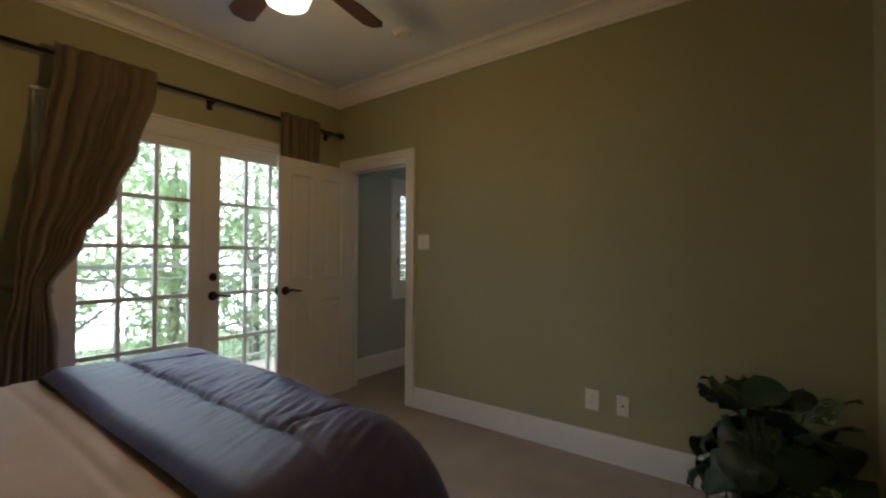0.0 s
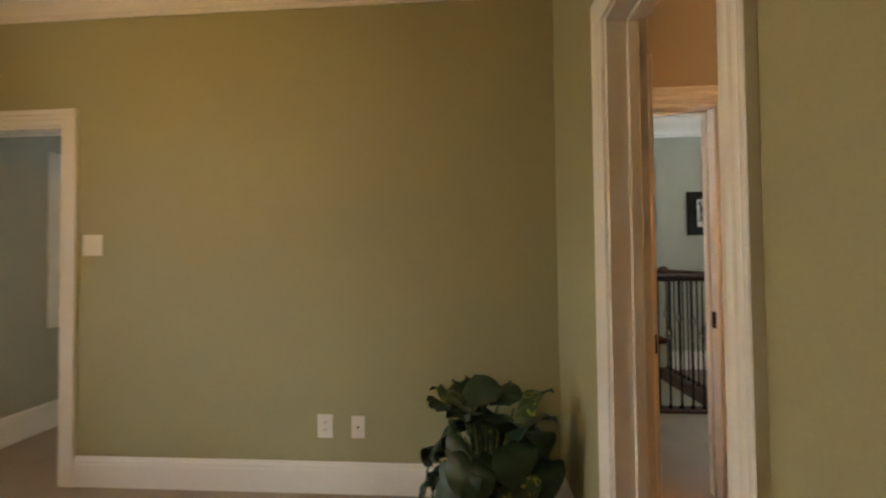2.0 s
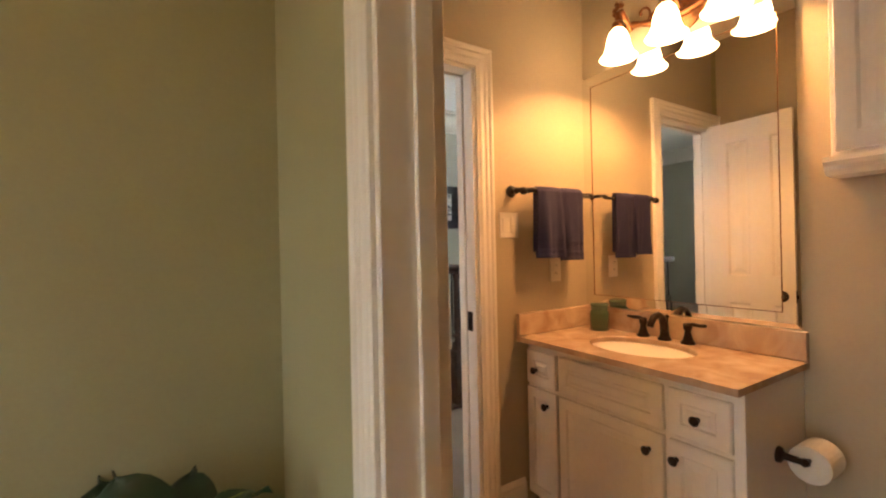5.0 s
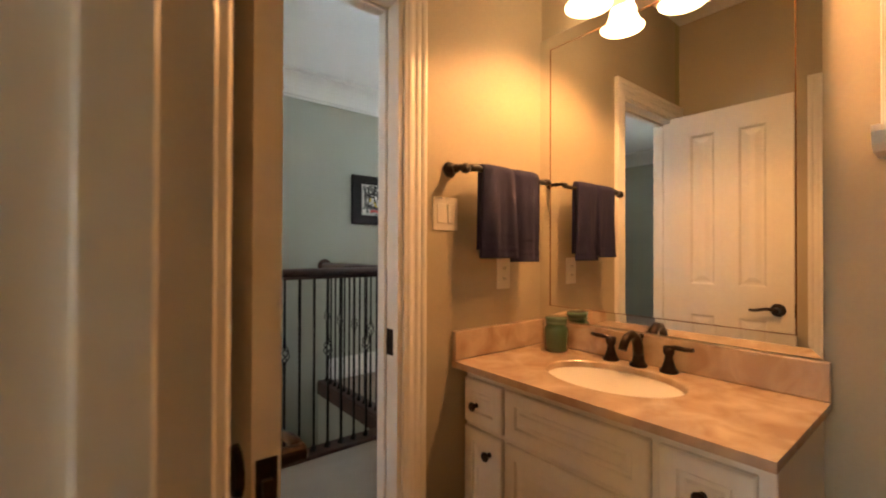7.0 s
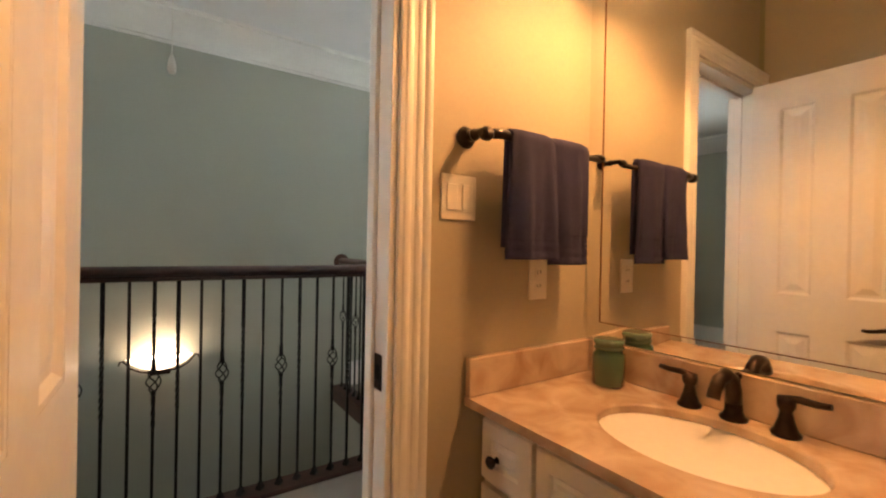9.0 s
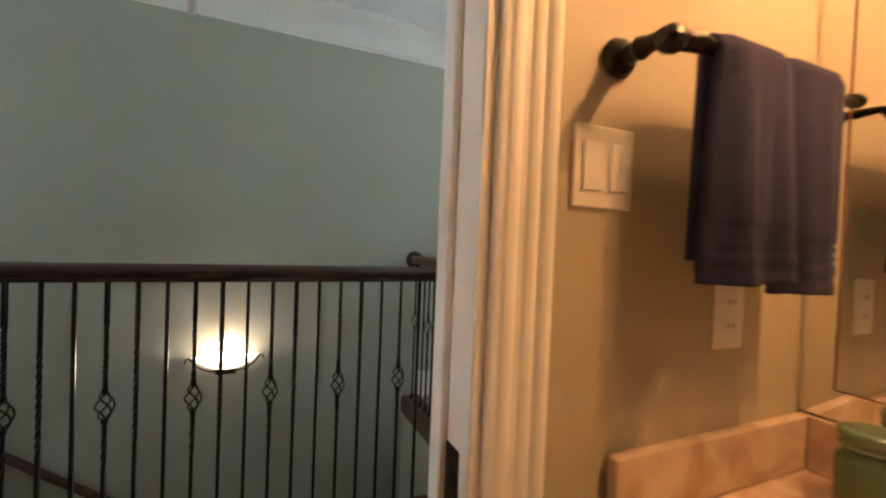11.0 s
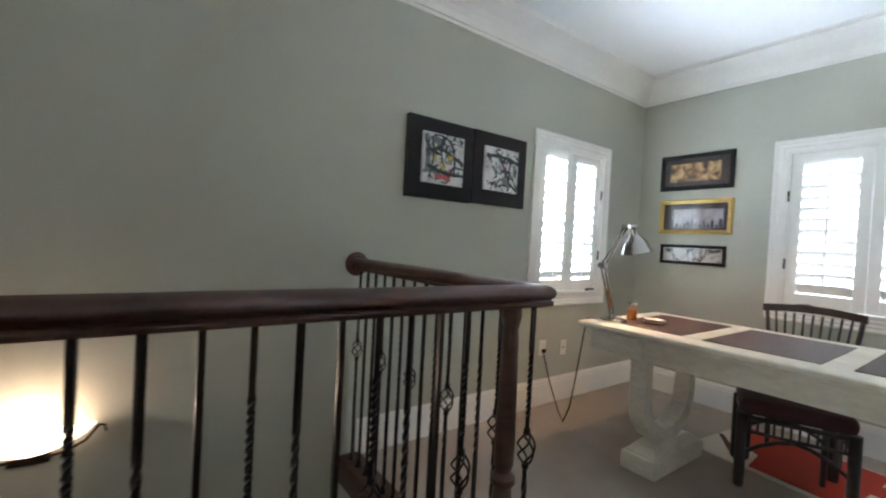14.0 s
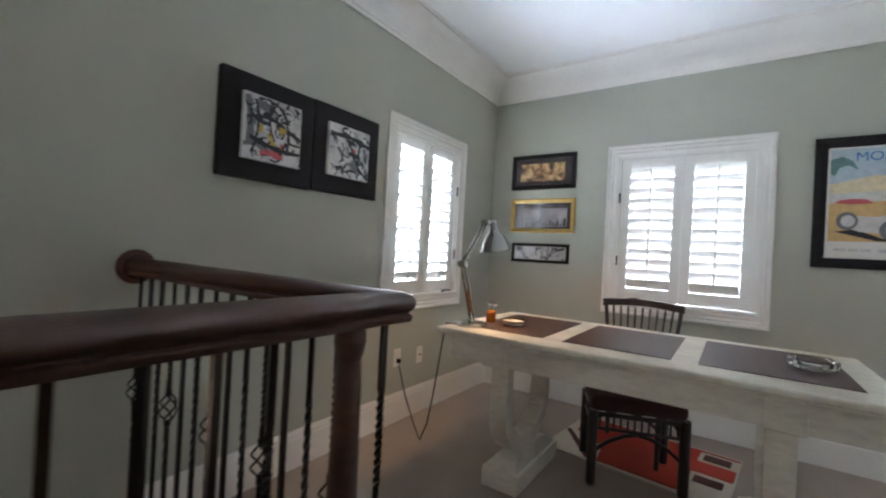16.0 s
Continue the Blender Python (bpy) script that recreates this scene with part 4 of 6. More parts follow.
part("side_splash", B(1.684, XM - 0.003, YW - 0.023, YW - 0.003, 0.829, 0.930, 0.003, 1), MARBLE, top)

basin = thing("sink_basin", (CX, CY, 0.675), "oval undermount porcelain basin", "sink")
bm = bmesh.new()
loops = []
for f, z in ((1.03, 0.8045), (1.0, 0.792), (0.97, 0.763), (0.88, 0.718), (0.70, 0.690), (0.35, 0.678), (0.10, 0.675)):
    loops.append([Vector((CX + RX * f * math.cos(2 * math.pi * i / 36), CY + RY * f * math.sin(2 * math.pi * i / 36), z)) for i in range(36)])
rings(bm, loops, cap=False)
part("bowl", bm, PORCELAIN, basin, smooth=True)
bm = bmesh.new()
lathe(bm, [(0.024, 0.673), (0.024, 0.680), (0.014, 0.682), (0.010, 0.678)], (CX, CY, 0), 16)
part("drain", bm, BRONZE, basin)

fx, fy, fz = 2.128, 2.405, 0.829
fau = thing("faucet", (fx, fy, fz), "oil-rubbed bronze widespread faucet", "faucet")
bm = bmesh.new()
lathe(bm, [(0.028, 0.0), (0.029, 0.006), (0.022, 0.012), (0.0185, 0.022), (0.0175, 0.038)], (fx, fy, fz), 18)
tube(bm, [(fx, fy, fz + 0.034), (fx - 0.003, fy, fz + 0.068), (fx - 0.018, fy, fz + 0.096), (fx - 0.046, fy, fz + 0.110), (fx - 0.078, fy, fz + 0.102), (fx - 0.098, fy, fz + 0.080), (fx - 0.104, fy, fz + 0.066)],
     [0.0175, 0.017, 0.0165, 0.0155, 0.0145, 0.0135, 0.0135], 14)
part("spout", bm, BRONZE, fau, smooth=True)
for s in (-1, 1):
    hy = fy + s * 0.098
    bm = bmesh.new()
    lathe(bm, [(0.027, 0.0), (0.028, 0.006), (0.021, 0.013), (0.0145, 0.034), (0.0115, 0.052), (0.0165, 0.060), (0.0175, 0.072), (0.012, 0.080), (0.003, 0.082)], (fx, hy, fz), 18)
    h = part("handle", bm, BRONZE, fau, smooth=True)
    bm = tube(bmesh.new(), [(fx, hy + s * -0.014, fz + 0.074), (fx, hy + s * 0.022, fz + 0.081), (fx - 0.002, hy + s * 0.050, fz + 0.080), (fx - 0.004, hy + s * 0.074, fz + 0.083)], [0.009, 0.0085, 0.0075, 0.0065], 8)
    part("lever", bm, BRONZE, h, smooth=True)
bm = tube(bmesh.new(), [(fx + 0.022, fy, fz + 0.02), (fx + 0.022, fy, fz + 0.090)], 0.004, 6)
lathe(bm, [(0.003, 0.088), (0.008, 0.094), (0.008, 0.102), (0.002, 0.106)], (fx + 0.022, fy, fz), 10)
part("lift_rod", bm, BRONZE, fau)

jx, jy = 2.098, 2.712
jar = thing("candle_jar", (jx, jy, fz), "green jar candle with glass lid", "candle")
bm = bmesh.new()
lathe(bm, [(0.040, 0.0), (0.045, 0.004), (0.046, 0.080), (0.044, 0.090), (0.038, 0.096), (0.037, 0.102)], (jx, jy, fz), 32)
part("jar", bm, GREEN_WAX, jar, smooth=True)
bm = bmesh.new()
lathe(bm, [(0.0385, 0.1022), (0.0425, 0.104), (0.0425, 0.109), (0.0390, 0.111), (0.0390, 0.114), (0.0425, 0.116), (0.0435, 0.126), (0.040, 0.131), (0.026, 0.133), (0.008, 0.132)], (jx, jy, fz), 32)
part("lid", bm, JARGLASS, jar, "green glass lid with a rolled rim", smooth=True)

mir = thing("vanity_mirror", (XM - 0.004, 2.39, 0.935), "large frameless mirror above the vanity", "mirror")
my0, my1, mz0, mz1, bw = 1.945, 2.847, 0.935, 2.10, 0.054
xw = XM - 0.002
part("glass", B(xw - 0.012, xw, my0 + bw, my1 - bw, mz0 + bw, mz1 - bw), MIRROR, mir)
outer = [(xw - 0.0105, y, z) for y, z in ((my0, mz0), (my1, mz0), (my1, mz1), (my0, mz1))]
inner = [(xw - 0.013, my0 + bw, mz0 + bw), (xw - 0.013, my1 - bw, mz0 + bw), (xw - 0.013, my1 - bw, mz1 - bw), (xw - 0.013, my0 + bw, mz1 - bw)]
for k in range(4):
    q = [outer[k], outer[(k + 1) % 4], inner[(k + 1) % 4], inner[k]]
    bm = bmesh.new()
    rings(bm, [[Vector(p) for p in q], [Vector((xw, p[1], p[2])) for p in q]])
    part("bevelled_edge", bm, MIRROR, mir, "bevelled mirror strip")

for y0, y1, z0, z1 in ((my0 + bw - 0.002, my0 + bw + 0.001, mz0 + bw, mz1 - bw), (my1 - bw - 0.001, my1 - bw + 0.002, mz0 + bw, mz1 - bw), (my0 + bw, my1 - bw, mz0 + bw - 0.001, mz0 + bw + 0.001), (my0 + bw, my1 - bw, mz1 - bw - 0.001, mz1 - bw + 0.0015)):
    part("joint_line", B(xw - 0.0138, xw - 0.004, y0, y1, z0, z1), COPPERY, mir, "dark joint between mirror and bevelled strip")

LY = (2.545, 2.325, 2.105)
lt = thing("vanity_light", (XM, LY[1], 2.22), "ornate bronze vanity light with lit glass bells", "wall lamp")
bm = bmesh.new()
pts = [(XM - 0.03, LY[1] + 0.28 * math.cos(a), 2.22 + 0.03 * math.sin(3 * a)) for a in [math.pi * i / 24 for i in range(25)]]
tube(bm, pts, [0.012 + 0.006 * abs(math.sin(i * 0.9)) for i in range(25)], 8)
part("bar", bm, COPPERY, lt, "scrolled bronze bar", smooth=True)
bm = bmesh.new()
lathe(bm, [(0.010, -0.002), (0.085, -0.002), (0.085, -0.012), (0.060, -0.024), (0.030, -0.030)], (XM, LY[1], 2.21), 24, "x")
part("back_plate", bm, COPPERY, lt)
for side in (-1, 1):
    for k in range(2):
        turns = [(XM - 0.028 - 0.006 * k, LY[1] + side * (0.115 + 0.012 * q * math.cos(q)) + side * 0.05 * k, 2.235 + 0.035 * k + 0.012 * q * math.sin(q)) for q in [0.4 * i for i in range(12)]]
        part("scroll", tube(bmesh.new(), turns, [0.008 - 0.0004 * i for i in range(12)], 6), COPPERY, lt, "curled bronze scroll", smooth=True)
for by in LY:
    bm = bmesh.new()
    tube(bm, [(XM - 0.03, by, 2.22), (XM - 0.065, by, 2.26), (XM - 0.105, by, 2.29), (XM - 0.128, by, 2.275), (XM - 0.13, by, 2.225)], [0.009, 0.011, 0.014, 0.012, 0.011], 8)
    for u in range(9):
        a = u * 0.9
        c = (XM - 0.125 + 0.017 * math.cos(a), by + 0.017 * math.sin(a), 2.262 + 0.008 * u)
        lathe(bm, [(0.003, -0.012), (0.011, 0.0), (0.003, 0.012)], c, 6)
    lathe(bm, [(0.012, 2.240), (0.024, 2.230), (0.026, 2.212), (0.020, 2.200)], (XM - 0.13, by, 0), 14)
    part("arm", bm, COPPERY, lt, "leafy bronze arm", smooth=False)
    bm = bmesh.new()
    lathe(bm, [(0.020, 2.206), (0.034, 2.192), (0.046, 2.162), (0.053, 2.122), (0.064, 2.092), (0.080, 2.075), (0.078, 2.073), (0.060, 2.089), (0.049, 2.120), (0.042, 2.160), (0.030, 2.189), (0.017, 2.202)],
          (XM - 0.13, by, 0), 28, cap=False)
    part("bell_shade", bm, BULB, lt, "lit frosted glass bell shade", smooth=True)

tb = thing("towel_bar", (1.92, YW, 1.50), "black iron towel bar on the wall", "towel bar")
for x, f in ((1.670, 1.0), (2.112, 0.62)):
    bm = bmesh.new()
    lathe(bm, [(0.027 * f, 0), (0.029 * f, -0.006), (0.024 * f, -0.014), (0.014 * f, -0.020), (0.012 * f, -0.034), (0.016 * f, -0.042), (0.012 * f, -0.055), (0.010 * f, -0.080)], (x, YW, 1.495), 16, "y")
    lathe(bm, [(0.010 * f, -0.018), (0.017 * f, -0.008), (0.018 * f, 0.0), (0.017 * f, 0.008), (0.010 * f, 0.018)], (x, YW - 0.087, 1.488), 12, "x")
    part("post", bm, IRON, tb)
part("bar", tube(bmesh.new(), [(1.670, YW - 0.087, 1.488), (1.72, YW - 0.087, 1.496), (1.77, YW - 0.087, 1.489), (1.90, YW - 0.087, 1.482), (2.112, YW - 0.087, 1.482)], [0.012, 0.014, 0.008, 0.0075, 0.008], 10), IRON, tb, smooth=True)


def hung_towel():
    """Two towels folded over the bar, side by side, with a woven band near the hem."""
    t = thing("towel", (1.98, YW - 0.087, 1.17), "plum hand towels folded over the bar", "towel")
    for x0, x1, zf in ((1.742, 1.892, 1.186), (1.889, 2.036, 1.172)):
        bm = bmesh.new()
        nu, path = 14, []
        for z in [zf + (1.491 - zf) * i / 48 for i in range(49)]:
            path.append((-0.020, z))
        for k in range(1, 6):
            a = math.pi * k / 6
            path.append((-0.018 * math.cos(a), 1.494 + 0.015 * math.sin(a)))
        for z in [1.491 - (1.491 - zf - 0.03) * i / 12 for i in range(13)]:
            path.append((0.018, z))
        grid = []
        for i in range(nu + 1):
            u = i / nu
            col = []
            for d, z in path:
                f = (1.506 - z) / 0.33
                wave = 0.016 * f * math.sin(u * 9.0 + x0 * 30) + 0.007 * f * math.sin(u * 19 + z * 4)
                fold = 0.012 * math.exp(-((u - 0.02) / 0.10) ** 2) + 0.012 * math.exp(-((u - 0.98) / 0.10) ** 2)
                band = -0.004 * max(math.exp(-((z - zf - q) / 0.004) ** 2) for q in (0.022, 0.046, 0.060, 0.074)) if d < 0 else 0.0
                s = -1 if d < 0 else 1
                dd = d + (wave if d < 0 else wave * 0.3) - s * 0 + s * band - fold * s * 0.8
                x = x0 + (x1 - x0) * u + 0.01 * f * (u - 0.5)
                col.append(bm.verts.new((x, min(YW - 0.087 + dd, YW - 0.012), z)))
            grid.append(col)
        for c0, c1 in zip(grid, grid[1:]):
            for k in range(len(path) - 1):
                bm.faces.new((c0[k], c0[k + 1], c1[k + 1], c1[k]))
        o = part("folded_towel", bm, PURPLE, t, smooth=True)
        md = o.modifiers.new("thick", "SOLIDIFY")
        md.thickness, md.offset = 0.012, 0


hung_towel()


def wall_plate(name, c, out, w, h, toggles, label, category):
    """Cover plate with rockers or sockets; out: wall normal."""
    o = Vector(out)
    s = Vector((-o.y, o.x, 0))
    c = Vector(c)
    t = thing(name, c, label, category)

    def slab(bm, u0, u1, v0, v1, d0, d1, bevel=0.0):
        p, q = c + s * u0 + o * d0 + Vector((0, 0, v0)), c + s * u1 + o * d1 + Vector((0, 0, v1))
        lo, hi = [min(i) for i in zip(p, q)], [max(i) for i in zip(p, q)]
        return box(bm, lo[0], hi[0], lo[1], hi[1], lo[2], hi[2], bevel, 2)
    part("plate", slab(bmesh.new(), -w / 2, w / 2, -h / 2, h / 2, 0, 0.006, 0.0025), PLASTIC, t)
    for u, kind in toggles:
        if kind == "rocker":
            part("rocker", slab(bmesh.new(), u - 0.016, u + 0.016, -0.033, 0.033, 0.006, 0.010, 0.0015), PLASTIC, t)
        elif kind == "outlet":
            for v in (-0.02, 0.02):
                k = part("socket", slab(bmesh.new(), u - 0.016, u + 0.016, v - 0.014, v + 0.014, 0.006, 0.008, 0.001), PLASTIC, t)
                for du in (-0.006, 0.006):
                    part("slot", slab(bmesh.new(), u + du - 0.0012, u + du + 0.0012, v - 0.004, v + 0.006, 0.008, 0.0084), BLACKFRAME, k)
        else:
            bm = bmesh.new()
            lathe(bm, [(0.006, 0), (0.006, 0.004), (0.003, 0.010)], c + o * 0.006, 10, tilt=o.to_track_quat("Z", "Y").to_matrix())
            part("jack", bm, BRONZE, t)
    return t


wall_plate("light_switch", (1.652, YW, 1.340), (0, -1, 0), 0.108, 0.114, [(-0.024, "rocker"), (0.024, "rocker")], "cream double rocker light switch", "light switch")
wall_plate("wall_outlet", (1.945, YW, 1.125), (0, -1, 0), 0.072, 0.118, [(0, "outlet")], "cream outlet below the towel", "outlet")
wall_plate("light_switch", (-1.92, YW, 1.342), (0, -1, 0), 0.115, 0.118, [(-0.024, "rocker"), (0.024, "rocker")], "cream light switch beside the bedroom door", "light switch")
wall_plate("wall_outlet", (-0.584, YW, 0.355), (0, -1, 0), 0.085, 0.125, [(0, "outlet")], "cream wall outlet above the baseboard", "outlet")
wall_plate("cable_outlet", (-0.405, YW, 0.352), (0, -1, 0), 0.072, 0.118, [(0, "jack")], "cream cable socket plate above the baseboard", "outlet")
wall_plate("wall_outlet", (3.905, YN, 0.445), (0, -1, 0), 0.075, 0.12, [(0, "outlet")], "white outlet with a lamp plug", "outlet")
wall_plate("cable_outlet", (4.155, YN, 0.425), (0, -1, 0), 0.075, 0.12, [(0, "jack")], "white cable socket plate", "outlet")

wc = thing("wall_cabinet", (2.12, 1.38, 1.435), "white wall cabinet with moulded base", "cabinet")
part("body", B(2.26 - 0.19, XM - 0.003, 0.95, 1.832, 1.490, 2.40, 0.002, 1), DOORPAINT, wc)
for y0, y1 in ((0.965, 1.403), (1.409, 1.817)):
    bm = bmesh.new()
    loops = []
    for inset, x in ((0.0, 2.26 - 0.191), (0.0, 2.26 - 0.208), (0.003, 2.26 - 0.211), (0.05, 2.26 - 0.211), (0.058, 2.26 - 0.203), (0.07, 2.26 - 0.204), (0.09, 2.26 - 0.209)):
        loops.append([Vector((x, y0 + inset, 1.505 + inset)), Vector((x, y1 - inset, 1.505 + inset)), Vector((x, y1 - inset, 2.38 - inset)), Vector((x, y0 + inset, 2.38 - inset))])
    part("door", rings(bm, loops), DOORPAINT, wc)
prof = [(2.26 - 0.195, 1.490), (2.26 - 0.215, 1.490), (2.26 - 0.218, 1.475), (2.26 - 0.208, 1.463), (2.26 - 0.205, 1.450), (2.26 - 0.190, 1.435), (XM - 0.003, 1.435), (XM - 0.003, 1.490)]
part("base_moulding", prism(bmesh.new(), [(x, 0.94, z) for x, z in prof], (0, 0.905, 0)), DOORPAINT, wc)

tp = thing("toilet_paper_holder", (2.02, 1.93, 0.60), "bronze holder with a white paper roll", "paper holder")
bm = bmesh.new()
lathe(bm, [(0.026, 0), (0.024, -0.010), (0.012, -0.018), (0.010, -0.060), (0.014, -0.070), (0.006, -0.082)], (1.96, 1.9465, 0.570), 14, "y")
part("post", bm, BRONZE, tp)
part("bar", tube(bmesh.new(), [(1.96, 1.875, 0.570), (2.13, 1.875, 0.570)], 0.007, 8), BRONZE, tp)
bm = bmesh.new()
lathe(bm, [(0.020, 1.985), (0.055, 1.985), (0.056, 1.99), (0.056, 2.09), (0.055, 2.095), (0.020, 2.095)], (0, 1.875, 0.555), 28, "x")
part("paper_roll", bm, MATBOARD, tp, "white paper roll", smooth=False)

pull = thing("ceiling_pull_cord", (1.05, 3.60, 1.76), "thin ceiling pull cord with white knob", "pull cord")
part("cord", tube(bmesh.new(), [(1.05, 3.60, ZC), (1.05, 3.60, 1.80)], 0.0015, 5), PLASTIC, pull)
bm = bmesh.new()
lathe(bm, [(0.003, 1.815), (0.007, 1.806), (0.012, 1.785), (0.013, 1.765), (0.008, 1.755), (0.002, 1.753)], (1.05, 3.60, 0), 12)
part("knob", bm, PLASTIC, pull, smooth=True)
# assumed south window, never in view, added to let fill light in
w4 = thing("window_4", (3.8, 0.54, 0.40), "assumed white framed office window out of view, added for its light", "window", kind="structure")
part("casing", casing_frame(bmesh.new(), on_y(0.60, 1), 2.95, 4.65, 0.40, 2.20, sill=True), TRIM, w4)
g = part("pane", B(2.95, 4.65, 0.53, 0.534, 0.40, 2.20), GLASS, w4)
g.visible_shadow = False
for mx in (3.52, 4.08):
    part("mullion", B(mx - 0.02, mx + 0.02, 0.515, 0.55, 0.40, 2.20), TRIM, w4)

# ---- bedroom things ----
def drape(s, half, r, drop):
    """Along a cloth over an edge: the way out and the fall at a length s from the middle."""
    sign, a = (1 if s >= 0 else -1), abs(s)
    flat = half - r
    if a <= flat:
        return sign * a, 0.0
    arc = a - flat
    if arc < r * math.pi / 2:
        t = arc / r
        return sign * (flat + r * math.sin(t)), -r * (1 - math.cos(t))
    rest = min(arc - r * math.pi / 2, drop)
    return sign * (half + 0.05 * rest), -r - rest


BX, BYF, BZ = -1.525, 1.42, 0.66
bed = thing("bed", (BX, 0.4, 0), "made bed with cream coverlet and slate comforter", "bed")
part("base", B(-2.42, -0.63, -0.60, 1.30, 0.0, 0.30, 0.01, 2), BROWNQ, bed, "upholstered bed base")
part("mattress", B(-2.36, -0.69, -0.62, 1.27, 0.30, 0.60, 0.10, 3), LINEN, bed)
part("headboard", B(-2.50, -0.55, -0.72, -0.64, 0.0, 1.25, 0.02, 2), DARKWOOD, bed)
for x in (-2.0, -1.05):
    bm = box(bmesh.new(), x - 0.36, x + 0.36, -0.60, -0.18, 0.66, 0.82, 0.07, 4)
    part("pillow", bm, LINEN, bed, smooth=True)


def cloth(y_head, y_foot, lift, half, r, drop, foot_drop, wrinkle, seams, nx=150, ny=90):
    """A cloth over the bed: flat on top, falling at both sides and, where asked, at the foot."""
    bm = bmesh.new()
    side = half - r + r * math.pi / 2 + drop
    foot_len = (BYF - y_head) + foot_drop if foot_drop else (y_foot - y_head)
    grid = []
    for i in range(nx + 1):
        s = -side + 2 * side * i / nx
        row = []
        for j in range(ny + 1):
            q = foot_len * j / ny
            soft_r = r + (0.11 * min(max((y_head + q - 0.80) / 0.45, 0), 1) * min(max((s + 0.45) / 0.9, 0), 1) if foot_drop else 0.0)
            ox, dz = drape(s, half, soft_r, drop)
            if foot_drop:
                oy, dy = drape(q - (BYF - y_head) + 10.0, 10.0, soft_r, foot_drop)
                y = BYF + (oy - 10.0)
            else:
                y, dy = y_head + q, 0.0
            z = BZ + lift + min(dz, 0) + min(dy, 0)
            p = Vector((BX + ox, y, max(z, 0.04)))
            w = 0.0
            if wrinkle > 0.003:
                w += 0.016 * noise.noise((p.x * 1.7 + 4, p.y * 2.3, 3))
                near = 1.1 * math.exp(-abs(y - 0.96) / (0.34 if y > 0.93 else 0.05)) + 0.22
                fine = 1 - abs(noise.noise((p.x * 34.0 + p.y * 16.0, p.y * 5.0 - p.x * 2.0, p.z * 4))) * 2.4
                w += 0.55 * wrinkle * near * fine + 0.4 * wrinkle * near * noise.noise((p.x * 48.0 + p.y * 20, p.y * 10.0, p.z * 8))
                side_seam = abs(ox) - half + 0.34
                w -= 0.012 * math.exp(-(side_seam / 0.013) ** 2) * (1 if y > 0.93 else 0)
            else:
                w += wrinkle * (noise.noise((p.x * 5.0, p.y * 7.0, p.z * 3)) + 0.5 * noise.noise((p.x * 17.0, p.y * 15.0, p.z * 8)))
                for c in (-0.60, -0.36, -0.12, 0.12, 0.36, 0.60):
                    w -= 0.006 * math.exp(-((ox - c) / 0.011) ** 2)
            for c, depth in seams:
                w -= depth * math.exp(-((y - c + 0.02 * math.sin(p.x * 1.3)) / 0.014) ** 2)
            if wrinkle > 0.003 and q < 0.12:
                w += 0.030 * math.sin(min(q / 0.07, 1) * math.pi / 2) - 0.030
            n = Vector((0, 0, 1)) if dz > -soft_r and dy > -soft_r else Vector((0.7 if ox > 0 else -0.7, 0.3, 0.4))
            row.append(bm.verts.new(p + n * w))
        grid.append(row)
    for a, b in zip(grid, grid[1:]):
        for j in range(ny):
            bm.faces.new((a[j], b[j], b[j + 1], a[j + 1]))
    return bm


part("coverlet", cloth(-0.62, 0.76, 0.0, 0.935, 0.07, 0.40, 0, 0.002, [(0.10, 0.007), (0.34, 0.007), (0.56, 0.007)], 170, 110), LINEN, bed, "cream quilted coverlet", smooth=True)
part("comforter", cloth(0.66, 1.42, 0.050, 0.940, 0.16, 0.42, 0.52, 0.010, [(0.93, 0.015)], 300, 150), BLUE, bed, "slate blue comforter folded over the foot", smooth=True)

rod = thing("curtain_rod", (-2.89, 1.6, 2.35), "dark iron curtain rod with end finials", "curtain rod")
part("rod", tube(bmesh.new(), [(-2.89, -0.3, 2.35), (-2.89, 2.76, 2.35)], 0.013, 12), IRON, rod, smooth=True)
bm = bmesh.new()
lathe(bm, [(0.013, 2.755), (0.022, 2.765), (0.015, 2.775), (0.028, 2.795), (0.030, 2.810), (0.020, 2.828), (0.004, 2.835)], (-2.89, 0, 2.35), 14, "y")
part("finial", bm, IRON, rod, smooth=True)
for y in (0.35, 1.65, 2.68):
    bm = tube(bmesh.new(), [(-2.89, y, 2.335), (-2.93, y, 2.325), (-2.968, y, 2.325)], 0.008, 8)
    box(bm, -2.968, -2.962, y - 0.02, y + 0.02, 2.29, 2.36)
    part("bracket", bm, IRON, rod)


